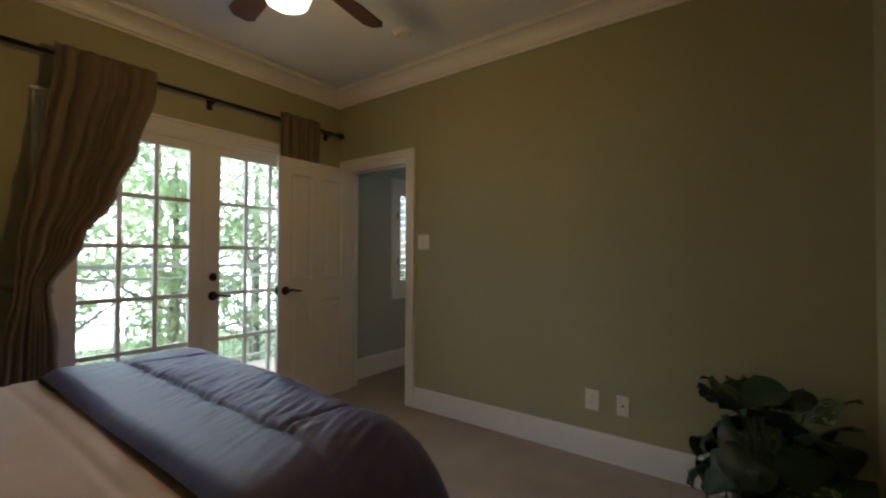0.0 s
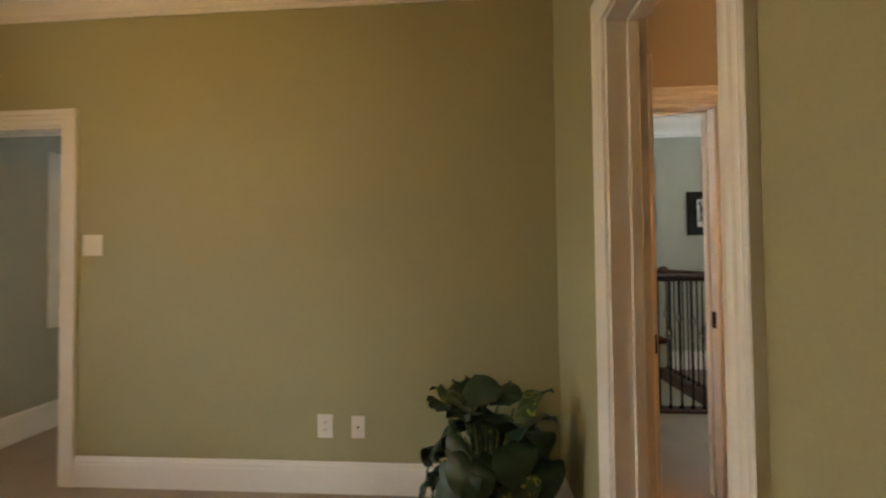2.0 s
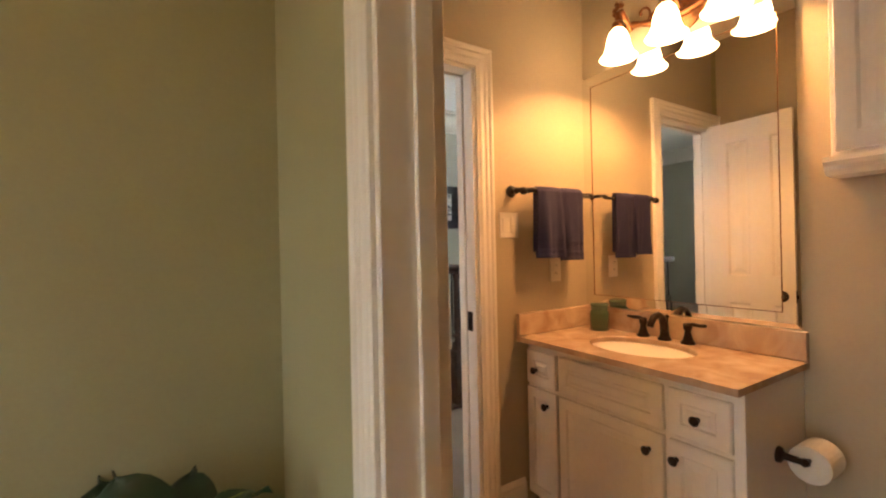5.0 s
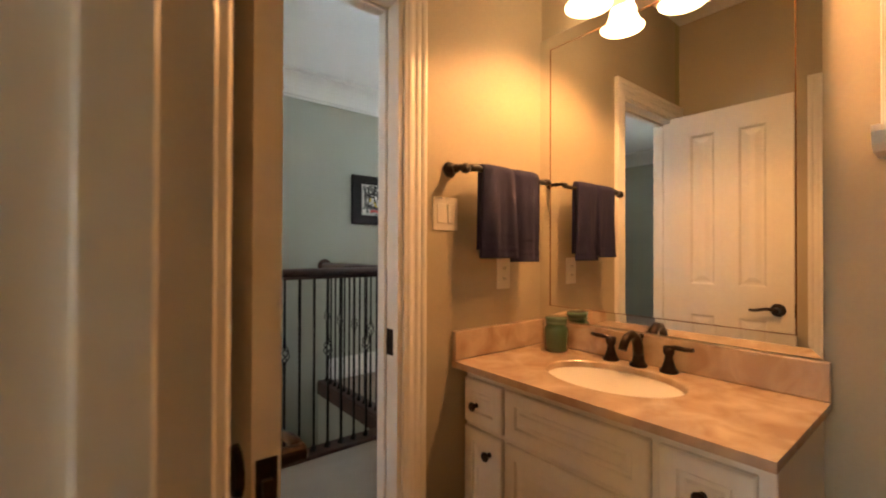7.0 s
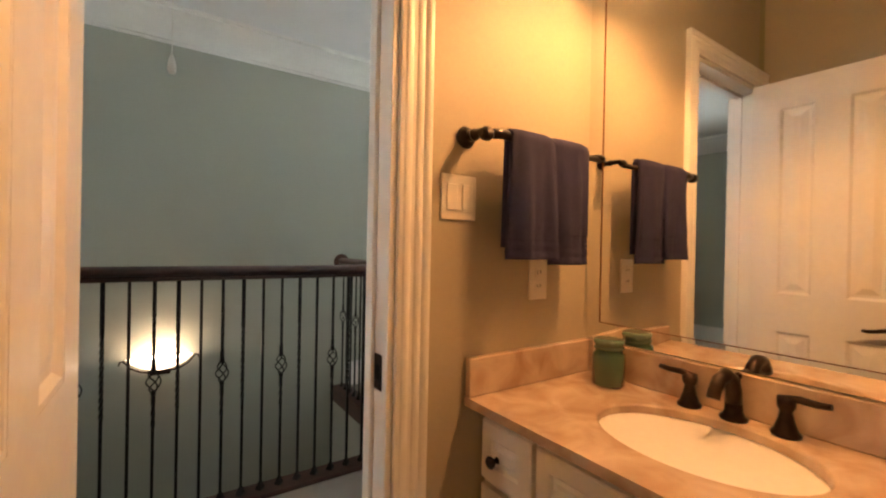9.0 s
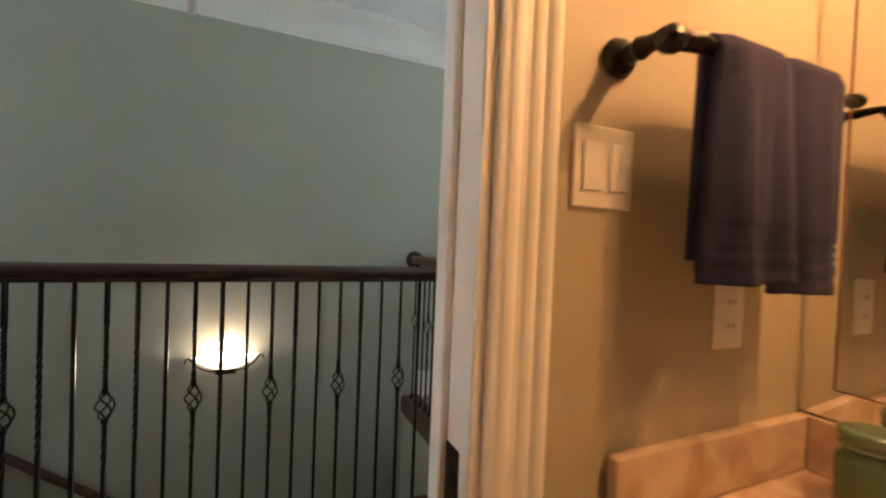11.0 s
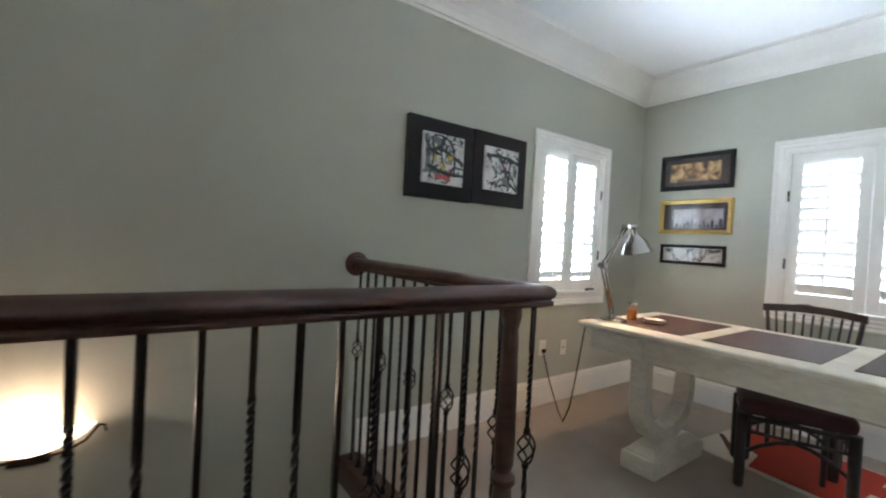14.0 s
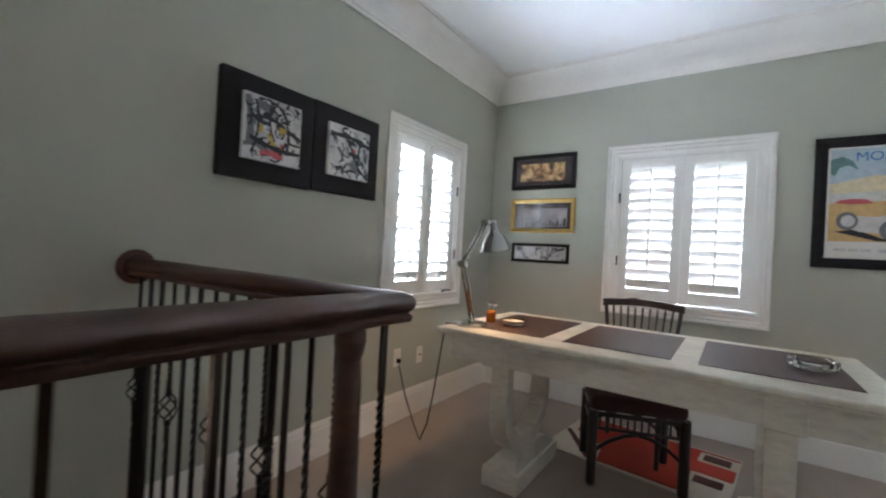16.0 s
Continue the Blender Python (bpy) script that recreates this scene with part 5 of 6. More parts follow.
def curtain(rows, folds, label, name="curtain", phase=0.0):
    """A pleated cloth: rows of (height, first y, last y, depth of the pleats)."""
    c = thing(name, (-2.89, (rows[0][1] + rows[0][2]) / 2, rows[-1][0]), label, "curtain")
    bm = bmesh.new()
    grid = []
    nz, nu = 60, folds * 10
    zs = [r[0] for r in rows]
    for i in range(nz + 1):
        z = zs[0] + (zs[-1] - zs[0]) * i / nz
        k = max(j for j in range(len(rows) - 1) if rows[j][0] >= z - 1e-9)
        f = (rows[k][0] - z) / (rows[k][0] - rows[k + 1][0])
        f = f * f * (3 - 2 * f)
        y0, y1, dep = [rows[k][m] + (rows[k + 1][m] - rows[k][m]) * f for m in (1, 2, 3)]
        row = []
        for j in range(nu + 1):
            u = j / nu
            ph = (u + 0.05 * math.sin(u * 9 + 1)) * folds * 2 * math.pi + phase + 0.25 * math.sin(z * 1.1 + u * 4)
            dx = dep * (math.sin(ph) + 0.30 * math.sin(2.0 * ph + 1.0)) + 0.012 * noise.noise((u * 7, z * 1.4, 1))
            row.append(bm.verts.new((max(-2.853 + dx, -2.955), y0 + (y1 - y0) * u + 0.01 * math.sin(ph * 2), z)))
        grid.append(row)
    for a, b in zip(grid, grid[1:]):
        for j in range(nu):
            bm.faces.new((a[j], b[j], b[j + 1], a[j + 1]))
    o = part("panel", bm, CURTAIN, c, smooth=True)
    md = o.modifiers.new("thick", "SOLIDIFY")
    md.thickness = 0.004
    return c


lc = curtain([(2.40, 0.79, 1.28, 0.018), (2.28, 0.79, 1.28, 0.020), (1.90, 0.74, 1.19, 0.024), (1.60, 0.70, 1.08, 0.024), (1.30, 0.66, 0.92, 0.022), (1.04, 0.65, 0.78, 0.018),
              (0.75, 0.60, 0.82, 0.026), (0.02, 0.52, 0.86, 0.034)], 8, "taupe curtain tied back beside the french doors")
bm = bmesh.new()
tube(bm, [(-2.965, 0.60, 1.07), (-2.90, 0.62, 1.06), (-2.855, 0.70, 1.04), (-2.88, 0.785, 1.02), (-2.95, 0.80, 1.03)], 0.020, 10)
part("tieback", bm, CURTAIN, lc, smooth=True)
curtain([(2.40, 2.16, 2.53, 0.022), (2.28, 2.16, 2.53, 0.024), (1.2, 2.18, 2.52, 0.024), (0.02, 2.17, 2.53, 0.026)], 6, "taupe curtain hanging behind the open door", phase=1.0)

fan = thing("ceiling_fan", (-1.38, 1.256, ZC), "dark-bladed ceiling fan with a lit globe", "ceiling fan")
bm = bmesh.new()
lathe(bm, [(0.065, ZC), (0.065, ZC - 0.02), (0.030, ZC - 0.05), (0.014, ZC - 0.06), (0.014, 2.60), (0.05, 2.585), (0.10, 2.56), (0.105, 2.50), (0.085, 2.475), (0.05, 2.46), (0.05, 2.42), (0.06, 2.41)], (-1.38, 1.256, 0), 24)
part("motor", bm, BRONZE, fan, smooth=False)
bm = bmesh.new()
lathe(bm, [(0.055, 2.41), (0.085, 2.385), (0.098, 2.35), (0.085, 2.315), (0.05, 2.297), (0.01, 2.292)], (-1.38, 1.256, 0), 24)
part("globe", bm, FAN_GLOW, fan, "lit glass globe", smooth=True)
for k in range(5):
    a = radians(98 + 72 * k)
    m = Matrix.Translation((-1.38, 1.256, 2.515)) @ Matrix.Rotation(a, 4, "Z") @ Matrix.Rotation(radians(11), 4, "X")
    bm = bmesh.new()
    outline = [(0.17, -0.045), (0.40, -0.062), (0.585, -0.066), (0.625, -0.035), (0.628, 0.035), (0.585, 0.066), (0.40, 0.062), (0.17, 0.045)]
    rings(bm, [[m @ Vector((x, y, -0.004)) for x, y in outline], [m @ Vector((x, y, 0.004)) for x, y in outline]])
    bl = part("blade", bm, WOOD, fan, "dark mahogany blade")
    bm = bmesh.new()
    tube(bm, [m @ Vector((0.08, 0, 0.0)), m @ Vector((0.14, 0, 0.012)), m @ Vector((0.22, 0, 0.008))], [0.016, 0.012, 0.010], 8)
    part("blade_arm", bm, BRONZE, bl)

sd = thing("smoke_detector", (-1.70, 2.345, ZC), "round white ceiling smoke detector", "smoke detector")
bm = bmesh.new()
lathe(bm, [(0.070, ZC), (0.070, ZC - 0.012), (0.058, ZC - 0.022), (0.050, ZC - 0.038), (0.030, ZC - 0.042), (0.004, ZC - 0.042)], (-1.70, 2.345, 0), 24)
part("cover", bm, PLASTIC, sd, smooth=False)

plant = thing("potted_plant", (0.27, 2.50, 0), "dark green broad-leaved plant in a pot", "plant")
bm = bmesh.new()
lathe(bm, [(0.10, 0.0), (0.115, 0.01), (0.14, 0.20), (0.152, 0.23), (0.152, 0.25), (0.138, 0.25), (0.130, 0.22), (0.01, 0.215)], (0.27, 2.50, 0), 28)
part("pot", bm, POT, plant, smooth=False)
bm = bmesh.new()
lathe(bm, [(0.128, 0.222), (0.10, 0.230), (0.02, 0.234)], (0.27, 2.50, 0), 24)
part("soil", bm, SOIL, plant)


def leaf_mesh(tip, base_dir, size, width, droop, roll):
    """A broad pointed leaf with a midrib fold, from its stem's end."""
    d = Vector(base_dir).normalized()
    s = d.cross(Vector((0, 0, 1)))
    s = (s if s.length > 0.05 else Vector((1, 0, 0))).normalized()
    s = Matrix.Rotation(roll, 3, d) @ s
    bm = bmesh.new()
    nl, rows = 12, []
    p = Vector(tip)
    for i in range(nl + 1):
        u = i / nl
        w = width * (math.sin(math.pi * min(u * 1.12 + 0.10, 1.0)) ** 0.5) * (1 - 0.08 * u) if u < 0.98 else 0.002
        up = s.cross(d).normalized()
        row = []
        for k in (-1.0, -0.6, -0.25, 0.0, 0.25, 0.6, 1.0):
            fold = -0.016 * (1 - abs(k)) + 0.012 * abs(k) * math.sin(u * 9 + k)
            row.append(bm.verts.new(p + s * (w * k) + up * (fold * width / 0.07 - 0.020 * k * k * width / 0.07)))
        rows.append(row)
        d = (d + Vector((0, 0, -droop / nl))).normalized()
        p = p + d * size / nl
    for a, b in zip(rows, rows[1:]):
        for k in range(6):
            bm.faces.new((a[k], a[k + 1], b[k + 1], b[k]))
    return bm


rnd = random.Random(11)
for k in range(46):
    a = k * 2.399 + rnd.uniform(-0.3, 0.3)
    lvl = rnd.random()
    reach = 0.05 + 0.17 * (1 - lvl) ** 0.6 + rnd.uniform(0, 0.05)
    h = 0.23 + 0.38 * lvl ** 0.8 + rnd.uniform(-0.03, 0.03)
    root_p = Vector((0.27 + 0.05 * math.cos(a), 2.50 + 0.05 * math.sin(a), 0.225))
    end = Vector((min(0.27 + reach * math.cos(a), 0.54), min(2.50 + reach * math.sin(a), 2.76), h))
    midp = (root_p + end) / 2 + Vector((0, 0, 0.06))
    part("stem", tube(bmesh.new(), [root_p, midp, end], [0.006, 0.005, 0.004], 5), STEM, plant)
    out = Vector((math.cos(a), math.sin(a), 1.1 if lvl > 0.72 else 0.35 * rnd.random() - 0.25))
    if end.x > 0.45 and out.x > 0.2:
        out.x = 0.1
    if end.y > 2.68 and out.y > 0.2:
        out.y = 0.05
    size = rnd.uniform(0.17, 0.24)
    part("leaf", leaf_mesh(end, out, size, size * rnd.uniform(0.44, 0.54), rnd.uniform(0.5, 1.0) if lvl > 0.72 else rnd.uniform(1.8, 3.2), rnd.uniform(-0.4, 0.4)), LEAF_GOLD if k % 9 == 4 else LEAF, plant, smooth=True)

# ---- office things ----
desk = thing("writing_desk", (3.89, 3.97, 0), "distressed cream desk with inset leather panels", "desk")
DX0, DX1, DY0, DY1, DZ = 3.45, 4.34, 3.10, 4.83, 0.81
part("top", B(DX0, DX1, DY0, DY1, DZ - 0.035, DZ - 0.003, 0.010, 3), CREAM, desk)
for y0, y1 in ((4.315, 4.725), (3.775, 4.220), (3.205, 3.680)):
    part("leather_panel", B(DX0 + 0.15, DX1 - 0.11, y0, y1, DZ - 0.004, DZ, 0.0015, 1), LEATHER, desk, "dark brown leather writing panel")
for x0, x1, y0, y1 in ((DX0 + 0.05, DX0 + 0.072, DY0 + 0.06, DY1 - 0.06), (DX1 - 0.072, DX1 - 0.05, DY0 + 0.06, DY1 - 0.06), (DX0 + 0.072, DX1 - 0.072, DY0 + 0.06, DY0 + 0.082), (DX0 + 0.072, DX1 - 0.072, DY1 - 0.082, DY1 - 0.06)):
    part("apron", B(x0, x1, y0, y1, 0.655, DZ - 0.035, 0.003, 1), CREAM, desk)
part("moulding", B(DX0 + 0.028, DX1 - 0.028, DY0 + 0.035, DY1 - 0.035, DZ - 0.050, DZ - 0.035, 0.005, 2), CREAM, desk)
for yc in (4.515, 3.42):
    part("block", B(DX0 + 0.044, DX1 - 0.044, yc - 0.062, yc + 0.062, 0.648, 0.760, 0.004, 1), CREAM, desk)
    bm = bmesh.new()
    loops = []
    xc, hx, rz, n = 3.868, 0.258, 0.225, 44
    for i in range(n + 1):
        u = i / n
        if u < 0.25:
            z = 0.65 - (0.65 - 0.41) * u / 0.25
            x, dx, dz = xc - hx, 0.0, -1.0
        elif u > 0.75:
            z = 0.41 + (0.65 - 0.41) * (u - 0.75) / 0.25
            x, dx, dz = xc + hx, 0.0, 1.0
        else:
            a = math.pi * (u - 0.25) / 0.5
            x, z = xc - hx * math.cos(a), 0.41 - rz * math.sin(a)
            dx, dz = math.sin(a) * hx, -math.cos(a) * rz
        ln = math.hypot(dx, dz)
        nx_, nz_ = dz / ln, -dx / ln
        t = 0.030 + 0.012 * math.sin(math.pi * u) ** 2
        loops.append([Vector((x - nx_ * t, yc - 0.046, z - nz_ * t)), Vector((x + nx_ * t, yc - 0.046, z + nz_ * t)), Vector((x + nx_ * t, yc + 0.046, z + nz_ * t)), Vector((x - nx_ * t, yc + 0.046, z - nz_ * t))])
    rings(bm, loops)
    part("lyre_leg", bm, CREAM, desk, "curved U-shaped leg")
    part("plinth", B(3.62, 4.19, yc - 0.100, yc + 0.100, 0.0, 0.098, 0.006, 2), CREAM, desk)
    bm = rings(bmesh.new(), [[Vector((3.905 + sx * gx, yc + sy * gy, z)) for sx, sy in ((-1, -1), (1, -1), (1, 1), (-1, 1))]
                             for gx, gy, z in ((0.268, 0.086, 0.098), (0.262, 0.082, 0.106), (0.215, 0.060, 0.138), (0.150, 0.052, 0.152))])
    part("plinth_cap", bm, CREAM, desk)

lamp = thing("desk_lamp", (3.62, 4.72, DZ - 0.003), "brushed nickel swing-arm desk lamp, lit", "desk lamp")
lz = DZ - 0.003
bm = bmesh.new()
lathe(bm, [(0.085, lz), (0.085, lz + 0.012), (0.075, lz + 0.020), (0.02, lz + 0.024), (0.014, lz + 0.045), (0.006, lz + 0.05)], (3.62, 4.72, 0), 28)
part("base", bm, CHROME, lamp, smooth=False)
e0, e1, e2 = Vector((3.62, 4.72, lz + 0.045)), Vector((3.50, 4.72, 1.135)), Vector((3.68, 4.70, 1.365))
for off in (-0.012, 0.012):
    o = Vector((0, off, 0))
    part("lower_arm", tube(bmesh.new(), [e0 + o, e1 + o], 0.0055, 8), CHROME, lamp, smooth=True)
    part("upper_arm", tube(bmesh.new(), [e1 + o, e2 + o], 0.0055, 8), CHROME, lamp, smooth=True)
part("spring", tube(bmesh.new(), [e0 + (e1 - e0) * 0.12, e0 + (e1 - e0) * 0.50], 0.013, 10), COPPERY, lamp, "coppery counterweight spring", smooth=True)
for p in (e1, e2):
    bm = bmesh.new()
    lathe(bm, [(0.016, -0.022), (0.018, -0.018), (0.018, 0.018), (0.016, 0.022)], p, 14, "y")
    part("joint", bm, CHROME, lamp)
tilt = Euler((radians(-4), radians(-14), 0)).to_matrix()
bm = bmesh.new()
lathe(bm, [(0.020, 0.02), (0.024, 0.0), (0.024, -0.045), (0.040, -0.060), (0.066, -0.095), (0.086, -0.145), (0.090, -0.150), (0.086, -0.149), (0.062, -0.094), (0.036, -0.058), (0.010, -0.05)], (3.745, 4.69, 1.365), 28, tilt=tilt)
part("shade", bm, CHROME, lamp, "bell-shaped nickel shade", smooth=True)
bm = bmesh.new()
lathe(bm, [(0.008, -0.052), (0.020, -0.066), (0.026, -0.085), (0.018, -0.104), (0.003, -0.109)], (3.745, 4.69, 1.365), 16, tilt=tilt)
bl = part("bulb", bm, FAN_GLOW, lamp, "lit bulb", smooth=True)
part("neck", tube(bmesh.new(), [e2, Vector((3.745, 4.69, 1.365))], 0.009, 8), CHROME, lamp)

cord = thing("lamp_cord", (3.85, 5.2, 0), "thin brown lamp cord from desk to outlet", "cord")
pts = [(3.60, 4.78, DZ), (3.55, 4.835, DZ + 0.002), (3.545, 4.845, 0.74), (3.60, 4.93, 0.40), (3.68, 5.02, 0.18), (3.78, 5.14, 0.02), (3.84, 5.20, 0.008), (3.87, 5.26, 0.05), (3.885, 5.36, 0.22), (3.90, 5.43, 0.38), (3.905, YN - 0.02, 0.425)]
part("cable", tube(bmesh.new(), pts, 0.004, 6), DARKWOOD, cord, smooth=True)
part("plug", B(3.892, 3.918, YN - 0.035, YN - 0.009, 0.412, 0.440, 0.004, 1), BLACKFRAME, cord)

bot = thing("amber_bottle", (3.80, 4.70, DZ), "small amber glass bottle with silver top", "bottle")
bm = bmesh.new()
lathe(bm, [(0.026, DZ), (0.028, DZ + 0.006), (0.028, DZ + 0.055), (0.020, DZ + 0.066), (0.012, DZ + 0.070)], (3.80, 4.70, 0), 16)
part("body", bm, AMBER, bot, smooth=False)
bm = bmesh.new()
lathe(bm, [(0.013, DZ + 0.070), (0.016, DZ + 0.076), (0.010, DZ + 0.085), (0.014, DZ + 0.096), (0.004, DZ + 0.102)], (3.80, 4.70, 0), 12)
for s in (-1, 1):
    tube(bm, [(3.80, 4.70, DZ + 0.085), (3.80 + 0.012, 4.70 + s * 0.03, DZ + 0.10)], [0.008, 0.004], 6)
part("stopper", bm, CHROME, bot)
dish = thing("round_dish", (3.80, 4.56, DZ), "small round white dish with dark rim", "dish")
bm = bmesh.new()
lathe(bm, [(0.030, DZ), (0.055, DZ + 0.006), (0.066, DZ + 0.024), (0.062, DZ + 0.024), (0.050, DZ + 0.012), (0.004, DZ + 0.009)], (3.80, 4.56, 0), 28)
part("bowl", bm, PORCELAIN, dish, smooth=False)
bm = bmesh.new()
lathe(bm, [(0.066, DZ + 0.024), (0.068, DZ + 0.026), (0.066, DZ + 0.029), (0.062, DZ + 0.027), (0.062, DZ + 0.0245)], (3.80, 4.56, 0), 28, cap=False)
part("rim", bm, BLACKFRAME, dish)
ash = thing("glass_ashtray", (3.88, 3.31, DZ), "clear cut-glass ashtray on the leather", "ashtray")
bm = bmesh.new()
loops = []
for r, h in ((0.062, 0.0), (0.076, 0.008), (0.080, 0.034), (0.074, 0.038), (0.062, 0.034), (0.056, 0.012), (0.004, 0.010)):
    loops.append([Vector((3.88 + r * (1 + 0.05 * (i % 2)) * math.cos(math.pi * i / 14), 3.31 + r * (1 + 0.05 * (i % 2)) * math.sin(math.pi * i / 14), DZ + 0.001 + h)) for i in range(28)])
rings(bm, loops)
part("bowl", bm, ASHGLASS, ash)

bench = thing("wicker_bench", (4.010, 4.165, 0), "dark rattan footstool with oxblood cushion", "stool", rz=-68.3)
L, D = 0.447, 0.36
for u in (0.0, L):
    for v in (0.0, D):
        part("leg", tube(bmesh.new(), [(u, v, 0.0), (u, v, 0.02), (u, v, 0.395)], [0.022, 0.026, 0.026], 10), DARKWOOD, bench, local=True, smooth=True)
for v in (0.0, D):
    part("rail", tube(bmesh.new(), [(0, v, 0.375), (L, v, 0.375)], 0.013, 8), DARKWOOD, bench, local=True, smooth=True)
    part("rail", tube(bmesh.new(), [(0, v, 0.300), (L, v, 0.300)], 0.009, 8), DARKWOOD, bench, local=True, smooth=True)
    for k in range(1, 13):
        part("spindle", tube(bmesh.new(), [(L * k / 13, v, 0.300), (L * k / 13, v, 0.375)], 0.0055, 6), DARKWOOD, bench, local=True)
    for s in (0, 1):
        x0, x1 = (0.0, L / 2) if s == 0 else (L, L / 2)
        part("brace", tube(bmesh.new(), [(x0, v, 0.17), (x0 + (x1 - x0) * 0.35, v, 0.235), (x0 + (x1 - x0) * 0.7, v, 0.275), (x1, v, 0.290)], 0.011, 6), DARKWOOD, bench, local=True, smooth=True)
for u in (0.0, L):
    part("rail", tube(bmesh.new(), [(u, 0, 0.375), (u, D, 0.375)], 0.013, 8), DARKWOOD, bench, local=True, smooth=True)
    part("rail", tube(bmesh.new(), [(u, 0, 0.300), (u, D, 0.300)], 0.009, 8), DARKWOOD, bench, local=True, smooth=True)
    for k in range(1, 11):
        part("spindle", tube(bmesh.new(), [(u, D * k / 11, 0.300), (u, D * k / 11, 0.375)], 0.0055, 6), DARKWOOD, bench, local=True)
part("cushion", box(bmesh.new(), -0.015, L + 0.015, -0.015, D + 0.015, 0.388, 0.472, 0.034, 4), REDVELVET, bench, "oxblood velvet cushion", local=True, smooth=True)

chair = thing("desk_chair", (4.60, 4.075, 0), "dark spindle-back wooden desk chair", "chair")
part("seat", box(bmesh.new(), 4.36, 4.74, 3.86, 4.29, 0.43, 0.465, 0.014, 3), DARKWOOD, chair)
for x, y in ((4.40, 3.90), (4.40, 4.25), (4.71, 3.90), (4.71, 4.25)):
    part("leg", tube(bmesh.new(), [(x, y, 0.43), (x + (0.02 if x > 4.5 else -0.02), y, 0.0)], [0.018, 0.014], 10), DARKWOOD, chair, smooth=True)
arc = [(4.76 + 0.035 * math.cos(math.pi * (i / 12 - 0.5)), 3.825 + 0.50 * i / 12, 0.905 + 0.016 * math.sin(math.pi * i / 12)) for i in range(13)]
bm = bmesh.new()
rings(bm, [[Vector((x - 0.012, y, z - 0.026)), Vector((x + 0.012, y, z - 0.026)), Vector((x + 0.012, y, z + 0.020)), Vector((x - 0.012, y, z + 0.020))] for x, y, z in arc])
part("top_rail", bm, DARKWOOD, chair)
for k in range(11):
    y = 3.845 + 0.046 * k
    yb = 3.895 + 0.036 * k
    xx = 4.76 + 0.035 * math.cos(math.pi * ((y - 3.825) / 0.50 - 0.5))
    part("spindle", tube(bmesh.new(), [(4.715, yb, 0.46), (xx, y, 0.885)], 0.013 if k in (0, 10) else 0.0075, 8), DARKWOOD, chair, smooth=True)

rug = thing("patterned_rug", (4.58, 3.95, 0), "red and cream woven rug under the stool", "rug", rz=-6)
part("field", box(bmesh.new(), -0.36, 0.34, -0.43, 0.55, 0.0, 0.010, 0.003, 1), RUG_CREAM, rug, "cream woven ground", local=True)
part("red_field", prism(bmesh.new(), [(-0.33, -0.22, 0.0104), (0.31, -0.22, 0.0104), (0.31, 0.48, 0.0104), (0.02, 0.48, 0.0104), (-0.12, 0.26, 0.0104), (-0.33, 0.22, 0.0104)], (0, 0, 0.004)), RUG_RED, rug, "red woven field", local=True)
part("red_stripe", box(bmesh.new(), -0.03, 0.13, -0.42, -0.22, 0.0104, 0.0140), RUG_RED, rug, local=True)
part("red_stripe", box(bmesh.new(), 0.295, 0.31, -0.42, -0.22, 0.0104, 0.0140), RUG_RED, rug, local=True)
for x, y, w, h in ((0.215, -0.315, 0.045, 0.14), (-0.12, -0.315, 0.045, 0.14)):
    part("motif", box(bmesh.new(), x - w, x + w, y - h * 0.5, y + h * 0.5, 0.0100, 0.0142, 0.0015, 1), RUG_BROWN, rug, "dark brown woven block", local=True)
part("edge_band", prism(bmesh.new(), [(-0.35, 0.28, 0.0104), (-0.30, 0.26, 0.0104), (0.0, 0.52, 0.0104), (-0.02, 0.54, 0.0104)], (0, 0, 0.003)), RUG_BROWN, rug, local=True)


# ---- pictures ----
def flat_colour(name, c, rough=0.5):
    return material(name, c, rough, grain=0.08, grain_scale=140, stain=0.10, stain_scale=30)


INK = flat_colour("black_ink", (0.02, 0.02, 0.022))
GREYPAINT = flat_colour("grey_wash", (0.16, 0.16, 0.155))
WASH = flat_colour("white_wash", (0.74, 0.73, 0.69))
PALEGREY = flat_colour("pale_grey_paint", (0.36, 0.35, 0.33))
CANVAS = two_tone("grey_white_canvas", (0.45, 0.44, 0.42), (0.68, 0.67, 0.63), 14.0, 0.6, 6.0, 0.5, 0.30, 0.55)
YELLOW = flat_colour("ochre_paint", (0.55, 0.40, 0.06))
CRIMSON = flat_colour("rose_paint", (0.55, 0.10, 0.10))
ORANGE = flat_colour("poster_orange", (0.60, 0.38, 0.15))
SKYBLUE = flat_colour("poster_sky", (0.42, 0.50, 0.54))
NAVY = flat_colour("poster_blue_letter", (0.04, 0.16, 0.45))
SAND = flat_colour("poster_sand", (0.66, 0.56, 0.36))
SILVER = flat_colour("poster_silver", (0.55, 0.53, 0.50))
PALM = flat_colour("poster_palm", (0.12, 0.24, 0.22))


